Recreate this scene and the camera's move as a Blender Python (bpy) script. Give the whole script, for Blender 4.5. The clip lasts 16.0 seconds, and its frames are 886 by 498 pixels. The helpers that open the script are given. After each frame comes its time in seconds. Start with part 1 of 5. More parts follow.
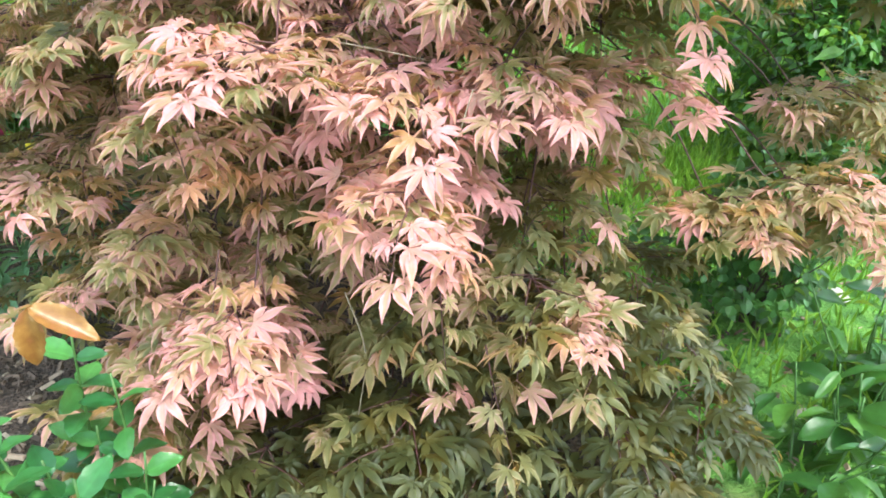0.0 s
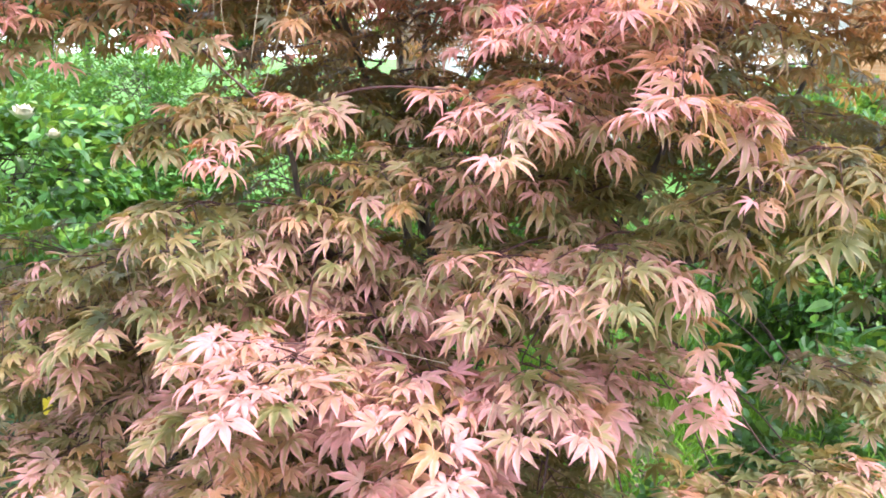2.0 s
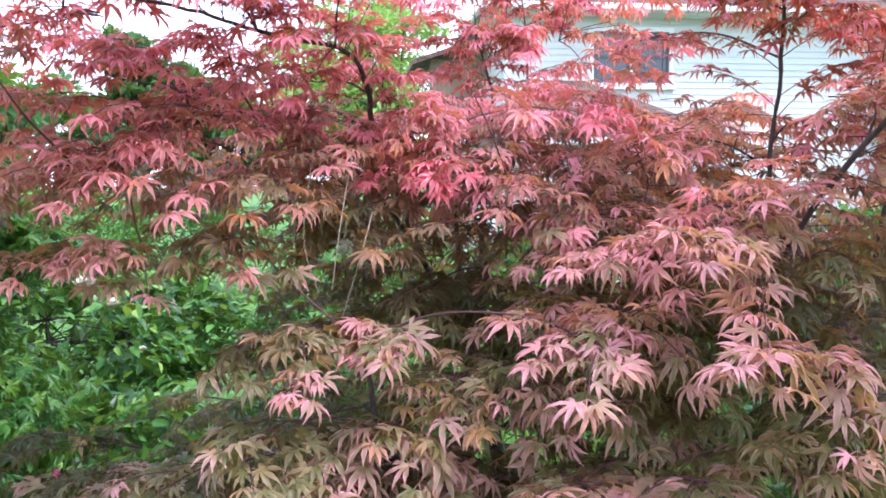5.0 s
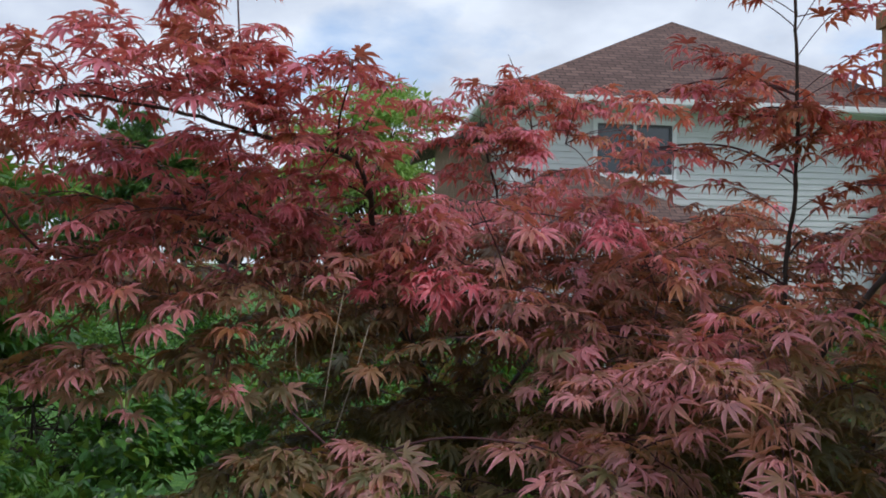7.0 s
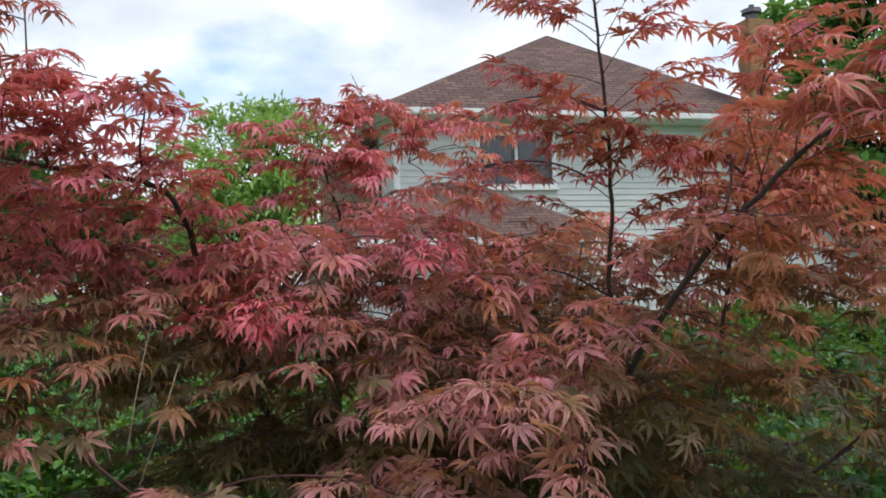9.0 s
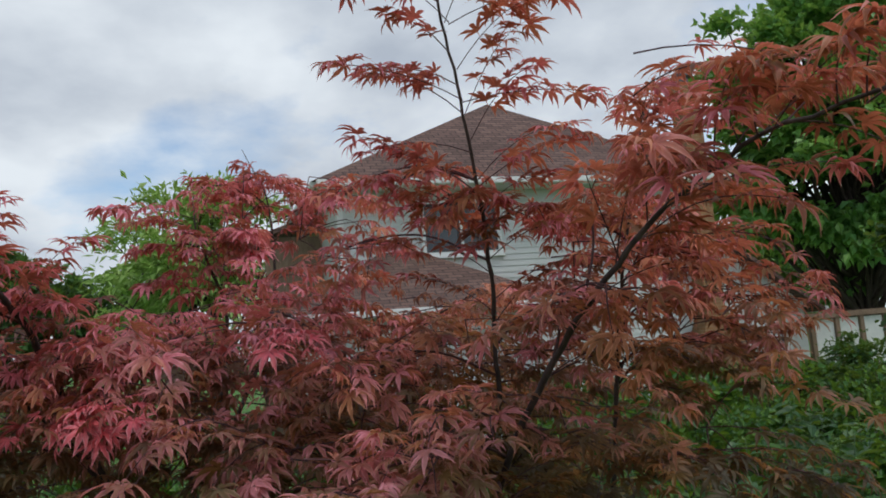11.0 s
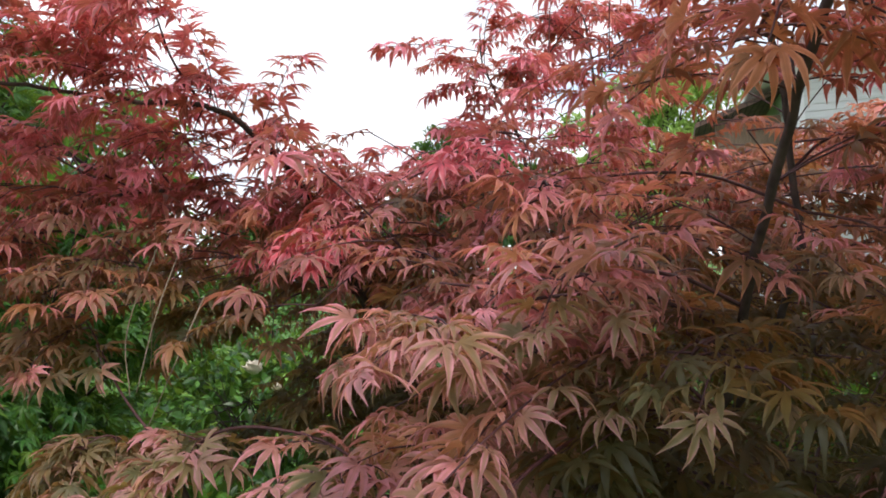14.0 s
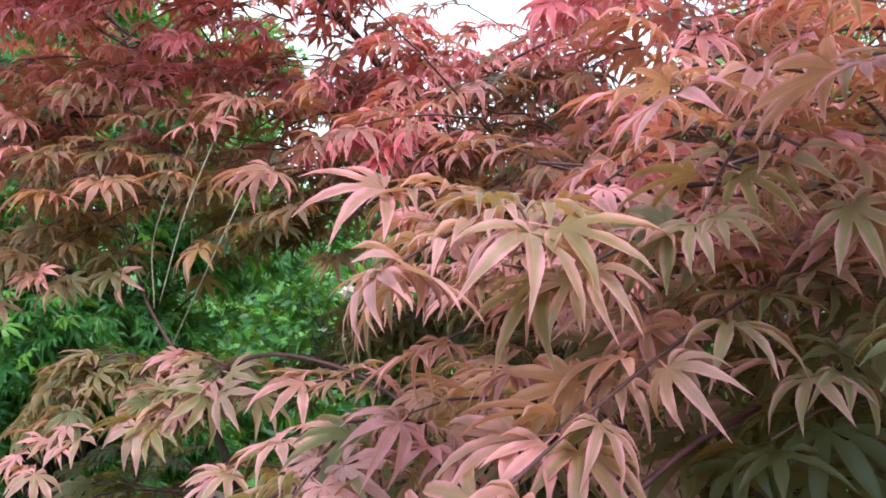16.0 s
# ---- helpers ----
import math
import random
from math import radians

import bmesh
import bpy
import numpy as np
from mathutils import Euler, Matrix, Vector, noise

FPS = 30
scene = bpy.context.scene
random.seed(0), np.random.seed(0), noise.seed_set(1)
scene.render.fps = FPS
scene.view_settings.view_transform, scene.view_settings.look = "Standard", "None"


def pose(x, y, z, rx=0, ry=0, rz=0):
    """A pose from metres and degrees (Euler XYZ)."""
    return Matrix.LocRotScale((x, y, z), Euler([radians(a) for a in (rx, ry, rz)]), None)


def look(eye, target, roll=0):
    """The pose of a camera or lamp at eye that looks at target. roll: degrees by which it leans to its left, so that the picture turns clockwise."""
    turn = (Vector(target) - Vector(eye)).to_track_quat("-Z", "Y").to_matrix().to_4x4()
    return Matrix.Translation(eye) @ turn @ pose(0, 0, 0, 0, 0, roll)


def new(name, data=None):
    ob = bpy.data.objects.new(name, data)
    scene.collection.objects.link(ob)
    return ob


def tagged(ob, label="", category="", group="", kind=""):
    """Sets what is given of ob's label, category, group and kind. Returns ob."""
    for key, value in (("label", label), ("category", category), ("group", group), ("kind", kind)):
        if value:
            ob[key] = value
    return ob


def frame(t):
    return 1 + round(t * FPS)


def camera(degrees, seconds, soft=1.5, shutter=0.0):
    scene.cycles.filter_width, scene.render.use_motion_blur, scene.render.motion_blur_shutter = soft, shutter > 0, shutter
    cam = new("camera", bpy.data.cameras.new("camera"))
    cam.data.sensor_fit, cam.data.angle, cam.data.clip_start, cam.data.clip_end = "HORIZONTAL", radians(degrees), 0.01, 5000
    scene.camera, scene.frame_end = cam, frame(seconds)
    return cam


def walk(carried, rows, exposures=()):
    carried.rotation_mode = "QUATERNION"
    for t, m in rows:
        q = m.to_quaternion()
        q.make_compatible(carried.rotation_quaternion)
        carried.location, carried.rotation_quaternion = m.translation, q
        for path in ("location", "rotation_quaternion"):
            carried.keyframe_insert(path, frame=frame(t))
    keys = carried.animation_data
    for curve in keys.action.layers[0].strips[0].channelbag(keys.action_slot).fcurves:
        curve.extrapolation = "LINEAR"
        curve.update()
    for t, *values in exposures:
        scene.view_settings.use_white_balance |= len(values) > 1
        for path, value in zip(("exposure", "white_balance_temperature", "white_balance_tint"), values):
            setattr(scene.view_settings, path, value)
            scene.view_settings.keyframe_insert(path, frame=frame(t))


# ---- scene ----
cam = camera(59.0, 16.0, soft=1.8)
PATH = [
    (0, (-0.247, -0.252, 1.338), (0.032, 1.503, 0.42), 0.1),
    (0.5, (-0.265, -0.239, 1.385), (0.02, 1.549, 0.537), -0.0),
    (1, (-0.282, -0.227, 1.439), (0.019, 1.615, 0.72), 0.5),
    (1.5, (-0.29, -0.227, 1.504), (0.014, 1.661, 0.918), 0.6),
    (2, (-0.296, -0.229, 1.554), (0.022, 1.688, 1.081), 1.1),
    (2.5, (-0.305, -0.235, 1.598), (0.022, 1.697, 1.199), 0.3),
    (3, (-0.318, -0.227, 1.625), (0.011, 1.712, 1.26), -0.7),
    (3.5, (-0.321, -0.221, 1.657), (0.014, 1.724, 1.333), -1.1),
    (4, (-0.337, -0.225, 1.701), (0.003, 1.731, 1.459), -0.2),
    (4.5, (-0.355, -0.219, 1.732), (-0.041, 1.746, 1.536), -0.1),
    (5, (-0.388, -0.216, 1.76), (-0.144, 1.763, 1.595), -0.4),
    (5.2, (-0.398, -0.218, 1.766), (-0.171, 1.763, 1.618), -0.2),
    (7.3, (-0.361, -0.125, 1.829), (-0.109, 1.859, 1.886), 1.4),
    (7.5, (-0.337, -0.128, 1.824), (-0.062, 1.852, 1.883), 1.2),
    (8, (-0.31, -0.13, 1.833), (0.029, 1.841, 1.874), -0.5),
    (8.5, (-0.266, -0.129, 1.854), (0.103, 1.835, 1.93), -1.7),
    (9, (-0.202, -0.128, 1.851), (0.293, 1.808, 1.927), -1.9),
    (9.5, (-0.113, -0.119, 1.837), (0.399, 1.813, 1.896), -2.0),
    (10, (-0.034, -0.111, 1.857), (0.582, 1.788, 1.964), -3.6),
    (10.2, (-0.022, -0.11, 1.869), (0.596, 1.787, 2.007), -4.1),
    (12.3, (0.272, 0.048, 1.878), (0.764, 1.95, 2.256), -2.5),
    (12.5, (0.342, 0.036, 1.876), (0.598, 1.981, 2.262), -2.1),
    (13, (0.452, 0.147, 1.81), (0.527, 2.113, 2.166), -5.6),
    (13.5, (0.463, 0.22, 1.754), (0.091, 2.172, 1.98), -5.2),
    (14, (0.482, 0.283, 1.722), (-0.076, 2.203, 1.779), -3.0),
    (14.5, (0.499, 0.284, 1.73), (-0.201, 2.156, 1.791), -2.0),
    (15, (0.479, 0.358, 1.717), (-0.296, 2.202, 1.72), -1.1),
    (15.5, (0.44, 0.49, 1.689), (-0.365, 2.32, 1.654), -0.8),
    (16, (0.398, 0.609, 1.661), (-0.431, 2.426, 1.572), -0.7),
]
# ---- light ----
EXPOSURES = [(0, 2.12, 6400, -5), (1.5, 2.16, 6400, 4), (2.5, 2.24, 6300, 10), (3.5, 2.16, 6000, 12), (5, 1.58, 5700, 16), (6.3, 0.42, 6100, 12), (7.3, -0.36, 6200, 10), (7.7, -0.14, 6300, 10), (8.1, 0.16, 6500, 10), (9, 0.1, 6500, 9),
             (10, -0.1, 6600, 7), (12, -0.72, 6400, 8), (13.2, -0.64, 6500, 10), (13.6, -0.12, 6900, 14), (14, 0.48, 6800, 12), (15, 0.7, 6600, 5), (15.5, 0.8, 6300, 0), (16, 1.28, 5900, -4)]
walk(cam, [(t, look(eye, target, roll)) for t, eye, target, roll in PATH], EXPOSURES)

SUN_ELEVATION, SUN_AZIMUTH = 60.0, 130.0   # degrees; azimuth clockwise from +y


def make_world():
    world = bpy.data.worlds.new("sky")
    scene.world = world
    world.use_nodes = True
    n, l = world.node_tree.nodes, world.node_tree.links
    n.clear()
    sky = n.new("ShaderNodeTexSky")
    sky.sky_type, sky.sun_disc = "NISHITA", False
    sky.sun_elevation, sky.sun_rotation = radians(SUN_ELEVATION), radians(SUN_AZIMUTH)
    co = n.new("ShaderNodeTexCoord")
    # flatten the dome so that the clouds crowd together towards the horizon
    sep = n.new("ShaderNodeSeparateXYZ")
    l.new(co.outputs["Generated"], sep.inputs[0])
    add = n.new("ShaderNodeMath")
    add.operation, add.inputs[1].default_value = "ADD", 0.35
    l.new(sep.outputs["Z"], add.inputs[0])
    dv = n.new("ShaderNodeVectorMath")
    dv.operation = "DIVIDE"
    l.new(co.outputs["Generated"], dv.inputs[0])
    l.new(add.outputs[0], dv.inputs[1])
    big = n.new("ShaderNodeTexNoise")
    big.inputs["Scale"].default_value, big.inputs["Detail"].default_value = 1.6, 7
    big.inputs["Roughness"].default_value = 0.55
    l.new(dv.outputs[0], big.inputs["Vector"])
    cover = n.new("ShaderNodeValToRGB")
    cover.color_ramp.elements[0].position, cover.color_ramp.elements[1].position = 0.30, 0.46
    l.new(big.outputs["Fac"], cover.inputs[0])
    fine = n.new("ShaderNodeTexNoise")
    fine.inputs["Scale"].default_value, fine.inputs["Detail"].default_value = 2.3, 6
    l.new(dv.outputs[0], fine.inputs["Vector"])
    shade = n.new("ShaderNodeValToRGB")
    e = shade.color_ramp.elements
    e[0].position, e[0].color = 0.35, (6.2, 6.9, 8.2, 1)
    e[1].position, e[1].color = 0.62, (11.0, 11.7, 12.7, 1)
    l.new(fine.outputs["Fac"], shade.inputs[0])
    mix = n.new("ShaderNodeMix")
    mix.data_type = "RGBA"
    # the clouds have parted overhead
    high = n.new("ShaderNodeMapRange")
    high.inputs["From Min"].default_value, high.inputs["From Max"].default_value = 0.5, 0.8
    high.inputs["To Min"].default_value, high.inputs["To Max"].default_value = 1.0, 0.35
    l.new(sep.outputs["Z"], high.inputs["Value"])
    veil = n.new("ShaderNodeMath")
    veil.operation = "MULTIPLY"
    l.new(cover.outputs[0], veil.inputs[0])
    l.new(high.outputs[0], veil.inputs[1])
    l.new(veil.outputs[0], mix.inputs[0])
    clear = n.new("ShaderNodeVectorMath")
    clear.operation = "SCALE"
    clear.inputs["Scale"].default_value = 2.2
    l.new(sky.outputs[0], clear.inputs[0])
    l.new(clear.outputs[0], mix.inputs[6])
    l.new(shade.outputs[0], mix.inputs[7])
    bg = n.new("ShaderNodeBackground")
    bg.inputs["Strength"].default_value = 0.1
    l.new(mix.outputs[2], bg.inputs["Color"])
    out = n.new("ShaderNodeOutputWorld")
    l.new(bg.outputs[0], out.inputs[0])


make_world()
sun = new("sun", bpy.data.lights.new("sun", "SUN"))
sun.data.energy, sun.data.angle, sun.data.color = 1.55, radians(16), (1.0, 0.95, 0.88)
_el, _az = radians(SUN_ELEVATION), radians(SUN_AZIMUTH)
sun.matrix_world = look((20 * math.cos(_el) * math.sin(_az), 20 * math.cos(_el) * math.cos(_az), 20 * math.sin(_el)), (0, 0, 0))

# ---- materials ----


def material(name, rough=0.6, metal=0.0):
    m = bpy.data.materials.new(name)
    m.use_nodes = True
    n, l = m.node_tree.nodes, m.node_tree.links
    b = n["Principled BSDF"]
    b.inputs["Roughness"].default_value, b.inputs["Metallic"].default_value = rough, metal
    return m, n, l, b


def noise_node(n, l, scale, detail=4, vector=None, stretch=None):
    t = n.new("ShaderNodeTexNoise")
    t.inputs["Scale"].default_value, t.inputs["Detail"].default_value = scale, detail
    co = n.new("ShaderNodeTexCoord")
    src = co.outputs["Object"] if vector is None else vector
    if stretch:
        mp = n.new("ShaderNodeMapping")
        mp.inputs["Scale"].default_value = stretch
        l.new(src, mp.inputs[0])
        src = mp.outputs[0]
    l.new(src, t.inputs["Vector"])
    return t


def ramp_node(n, l, fac, stops):
    r = n.new("ShaderNodeValToRGB")
    e = r.color_ramp.elements
    while len(e) < len(stops):
        e.new(0.5)
    for el, (pos, col) in zip(e, stops):
        el.position, el.color = pos, (*col, 1)
    l.new(fac, r.inputs[0])
    return r


def mix_node(n, l, fac, a, b, blend="MIX"):
    m = n.new("ShaderNodeMix")
    m.data_type, m.blend_type = "RGBA", blend
    for sock, v in ((m.inputs[0], fac), (m.inputs[6], a), (m.inputs[7], b)):
        if hasattr(v, "is_linked"):
            l.new(v, sock)
        elif isinstance(v, (int, float)):
            sock.default_value = v
        else:
            sock.default_value = (*v, 1)
    return m.outputs[2]


def bump_node(n, l, b, height, strength, distance=0.01):
    bp = n.new("ShaderNodeBump")
    bp.inputs["Strength"].default_value, bp.inputs["Distance"].default_value = strength, distance
    l.new(height, bp.inputs["Height"])
    l.new(bp.outputs[0], b.inputs["Normal"])


def surface(name, stops, scale, rough=0.7, bump=0.3, distance=0.01, stain=0.35, stretch=None, metal=0.0):
    """Two scales of noise: the grain picks a colour from the stops, the broad one stains it."""
    m, n, l, b = material(name, rough, metal)
    grain = noise_node(n, l, scale, 6, stretch=stretch)
    broad = noise_node(n, l, scale * 0.12, 3)
    col = ramp_node(n, l, grain.outputs["Fac"], stops).outputs[0]
    dark = ramp_node(n, l, broad.outputs["Fac"], [(0.3, (1 - stain,) * 3), (0.65, (1, 1, 1))]).outputs[0]
    l.new(mix_node(n, l, 1.0, col, dark, "MULTIPLY"), b.inputs["Base Color"])
    bump_node(n, l, b, grain.outputs["Fac"], bump, distance)
    return m


def maple_material(name, single=False):
    """A maple leaf: olive when old, red or pink when young, redder high on the tree; the margin looks younger than the
    middle. Low values also carry shade put into the colour.
    """
    m, n, l, b = material(name, 0.5)
    geo = n.new("ShaderNodeNewGeometry")
    info = n.new("ShaderNodeObjectInfo")
    rim = n.new("ShaderNodeAttribute")
    rim.attribute_name = "rim"
    if single:
        rnd = info.outputs["Random"]
        parts = n.new("ShaderNodeSeparateColor")
        l.new(info.outputs["Color"], parts.inputs[0])
        young = parts.outputs[0]
    else:
        rnd = geo.outputs["Random Per Island"]
        att = n.new("ShaderNodeAttribute")
        att.attribute_name = "young"
        young = att.outputs["Fac"]

    def madd(a, k, c):
        q = n.new("ShaderNodeMath")
        q.operation = "MULTIPLY_ADD"
        q.inputs[1].default_value = k
        l.new(a, q.inputs[0])
        if isinstance(c, (int, float)):
            q.inputs[2].default_value = c
        else:
            l.new(c, q.inputs[2])
        return q.outputs[0]

    blot = noise_node(n, l, 42, 6, geo.outputs["Position"])
    margin = ramp_node(n, l, madd(rim.outputs["Fac"], 0.5, madd(blot.outputs["Fac"], 0.75, 0.0)), [(0.54, (0, 0, 0)), (0.92, (1, 1, 1))]).outputs[0]
    edge = n.new("ShaderNodeMath")
    edge.operation = "MULTIPLY"
    l.new(margin, edge.inputs[0])
    l.new(young, edge.inputs[1])
    age_shade = madd(edge.outputs[0], 0.8, madd(rnd, 0.44, madd(young, 1.0, -0.30)))
    sep = n.new("ShaderNodeSeparateXYZ")
    l.new(geo.outputs["Position"], sep.inputs[0])
    wob = noise_node(n, l, 3.5, 2, geo.outputs["Position"])
    mr = n.new("ShaderNodeMapRange")
    mr.inputs["From Min"].default_value, mr.inputs["From Max"].default_value = 1.76, 2.4
    l.new(madd(wob.outputs["Fac"], 0.8, sep.outputs["Z"]), mr.inputs["Value"])
    col = mix_node(n, l, mr.outputs[0], ramp_node(n, l, age_shade, LOW).outputs[0], ramp_node(n, l, age_shade, HIGH).outputs[0])
    # here and there orange and yellow: leaf colour plus painted-in light through the leaves
    patch = noise_node(n, l, 6.0, 3, geo.outputs["Position"])
    wild = n.new("ShaderNodeTexWhiteNoise")
    wild.noise_dimensions = "1D"
    l.new(rnd, wild.inputs["W"])
    hue = wild.outputs["Value"]
    side = n.new("ShaderNodeMapRange")
    side.inputs["From Min"].default_value, side.inputs["From Max"].default_value = 0.1, 0.6
    l.new(sep.outputs["X"], side.inputs["Value"])
    both = n.new("ShaderNodeMath")
    both.operation = "MULTIPLY"
    l.new(side.outputs[0], both.inputs[0])
    l.new(mr.outputs[0], both.inputs[1])
    amber = ramp_node(n, l, madd(both.outputs[0], 0.24, madd(hue, 0.36, patch.outputs["Fac"])), [(0.78, (0, 0, 0)), (1.04, (0.65, 0.65, 0.65))]).outputs[0]
    col = mix_node(n, l, amber, col, ramp_node(n, l, age_shade, [(0.1, (0.12, 0.085, 0.014)), (0.5, (0.34, 0.15, 0.025)), (0.9, (0.60, 0.30, 0.08))]).outputs[0])
    tone = ramp_node(n, l, blot.outputs["Fac"], [(0.3, (0.76, 0.78, 0.74)), (0.7, (1.12, 1.1, 1.1))]).outputs[0]
    vein = ramp_node(n, l, rim.outputs["Fac"], [(0.0, (1.22, 1.18, 1.12)), (0.14, (1, 1, 1))]).outputs[0]
    col = mix_node(n, l, 1.0, mix_node(n, l, 1.0, col, tone, "MULTIPLY"), vein, "MULTIPLY")
    l.new(col, b.inputs["Base Color"])
    b.inputs["Specular IOR Level"].default_value = 0.42
    bump_node(n, l, b, blot.outputs["Fac"], 0.35, 0.003)
    tr = n.new("ShaderNodeBsdfTranslucent")
    l.new(mix_node(n, l, 0.65, col, mix_node(n, l, mr.outputs[0], (0.66, 0.42, 0.10), (0.92, 0.24, 0.13))), tr.inputs["Color"])
    mx = n.new("ShaderNodeMixShader")
    mx.inputs[0].default_value = 0.36
    l.new(b.outputs[0], mx.inputs[1])
    l.new(tr.outputs[0], mx.inputs[2])
    l.new(mx.outputs[0], n["Material Output"].inputs["Surface"])
    return m


def leaf_material(name, stops, rough=0.42, through_light=0.3, rims=None, glow=(0.5, 0.6, 0.05)):
    """A leaf: a colour for each leaf by chance, a margin of another colour, veins and blotches, and light passing through."""
    m, n, l, b = material(name, rough)
    geo = n.new("ShaderNodeNewGeometry")
    rnd = geo.outputs["Random Per Island"]
    rim = n.new("ShaderNodeAttribute")
    rim.attribute_name = "rim"
    blot = noise_node(n, l, 70, 4, geo.outputs["Position"])
    col = ramp_node(n, l, rnd, stops).outputs[0]
    if rims:
        col = mix_node(n, l, ramp_node(n, l, rim.outputs["Fac"], [(0.55, (0, 0, 0)), (0.8, (1, 1, 1))]).outputs[0], col, rims)
    tone = ramp_node(n, l, blot.outputs["Fac"], [(0.3, (0.74, 0.76, 0.72)), (0.7, (1.12, 1.1, 1.1))]).outputs[0]
    vein = ramp_node(n, l, rim.outputs["Fac"], [(0.0, (1.25, 1.2, 1.15)), (0.14, (1, 1, 1))]).outputs[0]
    col = mix_node(n, l, 1.0, mix_node(n, l, 1.0, col, tone, "MULTIPLY"), vein, "MULTIPLY")
    l.new(col, b.inputs["Base Color"])
    bump_node(n, l, b, blot.outputs["Fac"], 0.3, 0.003)
    tr = n.new("ShaderNodeBsdfTranslucent")
    l.new(mix_node(n, l, 0.4, col, glow), tr.inputs["Color"])
    mx = n.new("ShaderNodeMixShader")
    mx.inputs[0].default_value = through_light
    l.new(b.outputs[0], mx.inputs[1])
    l.new(tr.outputs[0], mx.inputs[2])
    l.new(mx.outputs[0], n["Material Output"].inputs["Surface"])
    return m


# dark ends: old leaves, and the crown's inner shade put into the colour
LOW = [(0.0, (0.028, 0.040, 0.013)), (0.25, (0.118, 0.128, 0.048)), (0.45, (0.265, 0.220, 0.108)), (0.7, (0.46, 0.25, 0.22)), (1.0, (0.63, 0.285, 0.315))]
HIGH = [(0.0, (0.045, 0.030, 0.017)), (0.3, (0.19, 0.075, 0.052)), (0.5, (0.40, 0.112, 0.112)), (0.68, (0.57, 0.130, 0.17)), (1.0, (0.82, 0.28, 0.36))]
M_MAPLE, M_MAPLE_ONE = maple_material("maple_leaf"), maple_material("maple_leaf_single", True)
M_PINK = leaf_material("new_maple_leaf", [(0.0, (0.86, 0.19, 0.235)), (1.0, (0.72, 0.13, 0.165))], glow=(0.88, 0.2, 0.17), rims=(0.86, 0.34, 0.38))
M_BARK = surface("maple_bark", [(0.3, (0.035, 0.022, 0.02)), (0.7, (0.11, 0.075, 0.065))], 60, 0.8, 0.5, 0.004, stretch=(1, 1, 0.25))
M_TWIG = surface("red_twig", [(0.3, (0.05, 0.018, 0.02)), (0.7, (0.12, 0.035, 0.035))], 80, 0.55, 0.2, 0.002)
M_DRY = surface("dry_twig", [(0.3, (0.22, 0.16, 0.11)), (0.7, (0.42, 0.33, 0.24))], 80, 0.8, 0.3, 0.002)
M_ROSE = leaf_material("shrub_leaf", [(0.0, (0.015, 0.055, 0.012)), (0.5, (0.045, 0.15, 0.025)), (0.85, (0.12, 0.30, 0.05)), (1.0, (0.30, 0.47, 0.08))], rough=0.4)
M_GLOSSY = leaf_material("glossy_rose_leaf", [(0.0, (0.018, 0.085, 0.028)), (0.5, (0.04, 0.15, 0.045)), (1.0, (0.075, 0.23, 0.06))], rough=0.28)
M_GREEN = leaf_material("green_maple_leaf", [(0.0, (0.02, 0.09, 0.015)), (0.6, (0.045, 0.16, 0.025)), (1.0, (0.14, 0.28, 0.03))], rough=0.45)
M_TREE = leaf_material("tree_leaf", [(0.0, (0.221, 0.390, 0.091)), (0.6, (0.351, 0.546, 0.143)), (1.0, (0.520, 0.676, 0.260))])
M_DARKTREE = leaf_material("dark_tree_leaf", [(0.0, (0.03, 0.085, 0.03)), (0.6, (0.06, 0.155, 0.05)), (1.0, (0.12, 0.25, 0.07))])
M_SHADETREE = leaf_material("shade_tree_leaf", [(0.0, (0.072, 0.216, 0.054)), (0.6, (0.156, 0.372, 0.090)), (1.0, (0.300, 0.540, 0.144))], through_light=0.4)
M_PEONY = leaf_material("peony_leaf", [(0.0, (0.05, 0.13, 0.06)), (1.0, (0.12, 0.24, 0.12))], rough=0.35)
M_LILY = leaf_material("perennial_leaf", [(0.0, (0.014, 0.058, 0.014)), (0.7, (0.034, 0.11, 0.022)), (1.0, (0.085, 0.20, 0.035))], rough=0.38)
M_GRASS = leaf_material("grass_blade", [(0.0, (0.09, 0.22, 0.025)), (0.6, (0.19, 0.39, 0.045)), (1.0, (0.32, 0.48, 0.09))], rough=0.5)
M_ROUND = leaf_material("round_leaf", [(0.0, (0.02, 0.075, 0.025)), (1.0, (0.08, 0.21, 0.06))], rough=0.4)
M_HOSTA = leaf_material("hosta_leaf", [(0.0, (0.08, 0.20, 0.08)), (1.0, (0.12, 0.26, 0.10))], rims=(0.7, 0.75, 0.6))
M_BRONZE = surface("bronze_leaf", [(0.3, (0.26, 0.08, 0.045)), (0.46, (0.17, 0.07, 0.014)), (0.6, (0.25, 0.12, 0.03)), (0.76, (0.46, 0.31, 0.17))], 30, 0.36, 0.5, 0.005, stain=0.1)
M_CHIP = leaf_material("bark_chip", [(0.0, (0.05, 0.035, 0.028)), (0.6, (0.12, 0.085, 0.065)), (1.0, (0.30, 0.24, 0.19))], rough=0.85, through_light=0.0)
M_STONE = surface("bed_stone", [(0.3, (0.34, 0.31, 0.28)), (0.7, (0.52, 0.50, 0.46))], 35, 0.85, 0.5, 0.004)
M_YELLOW = surface("yellow_plastic", [(0.3, (0.75, 0.55, 0.03)), (0.7, (0.80, 0.62, 0.05))], 20, 0.4, 0.05, 0.001, stain=0.1)
M_STEM = surface("green_stem", [(0.3, (0.05, 0.12, 0.03)), (0.7, (0.10, 0.20, 0.05))], 50, 0.5, 0.1, 0.002)
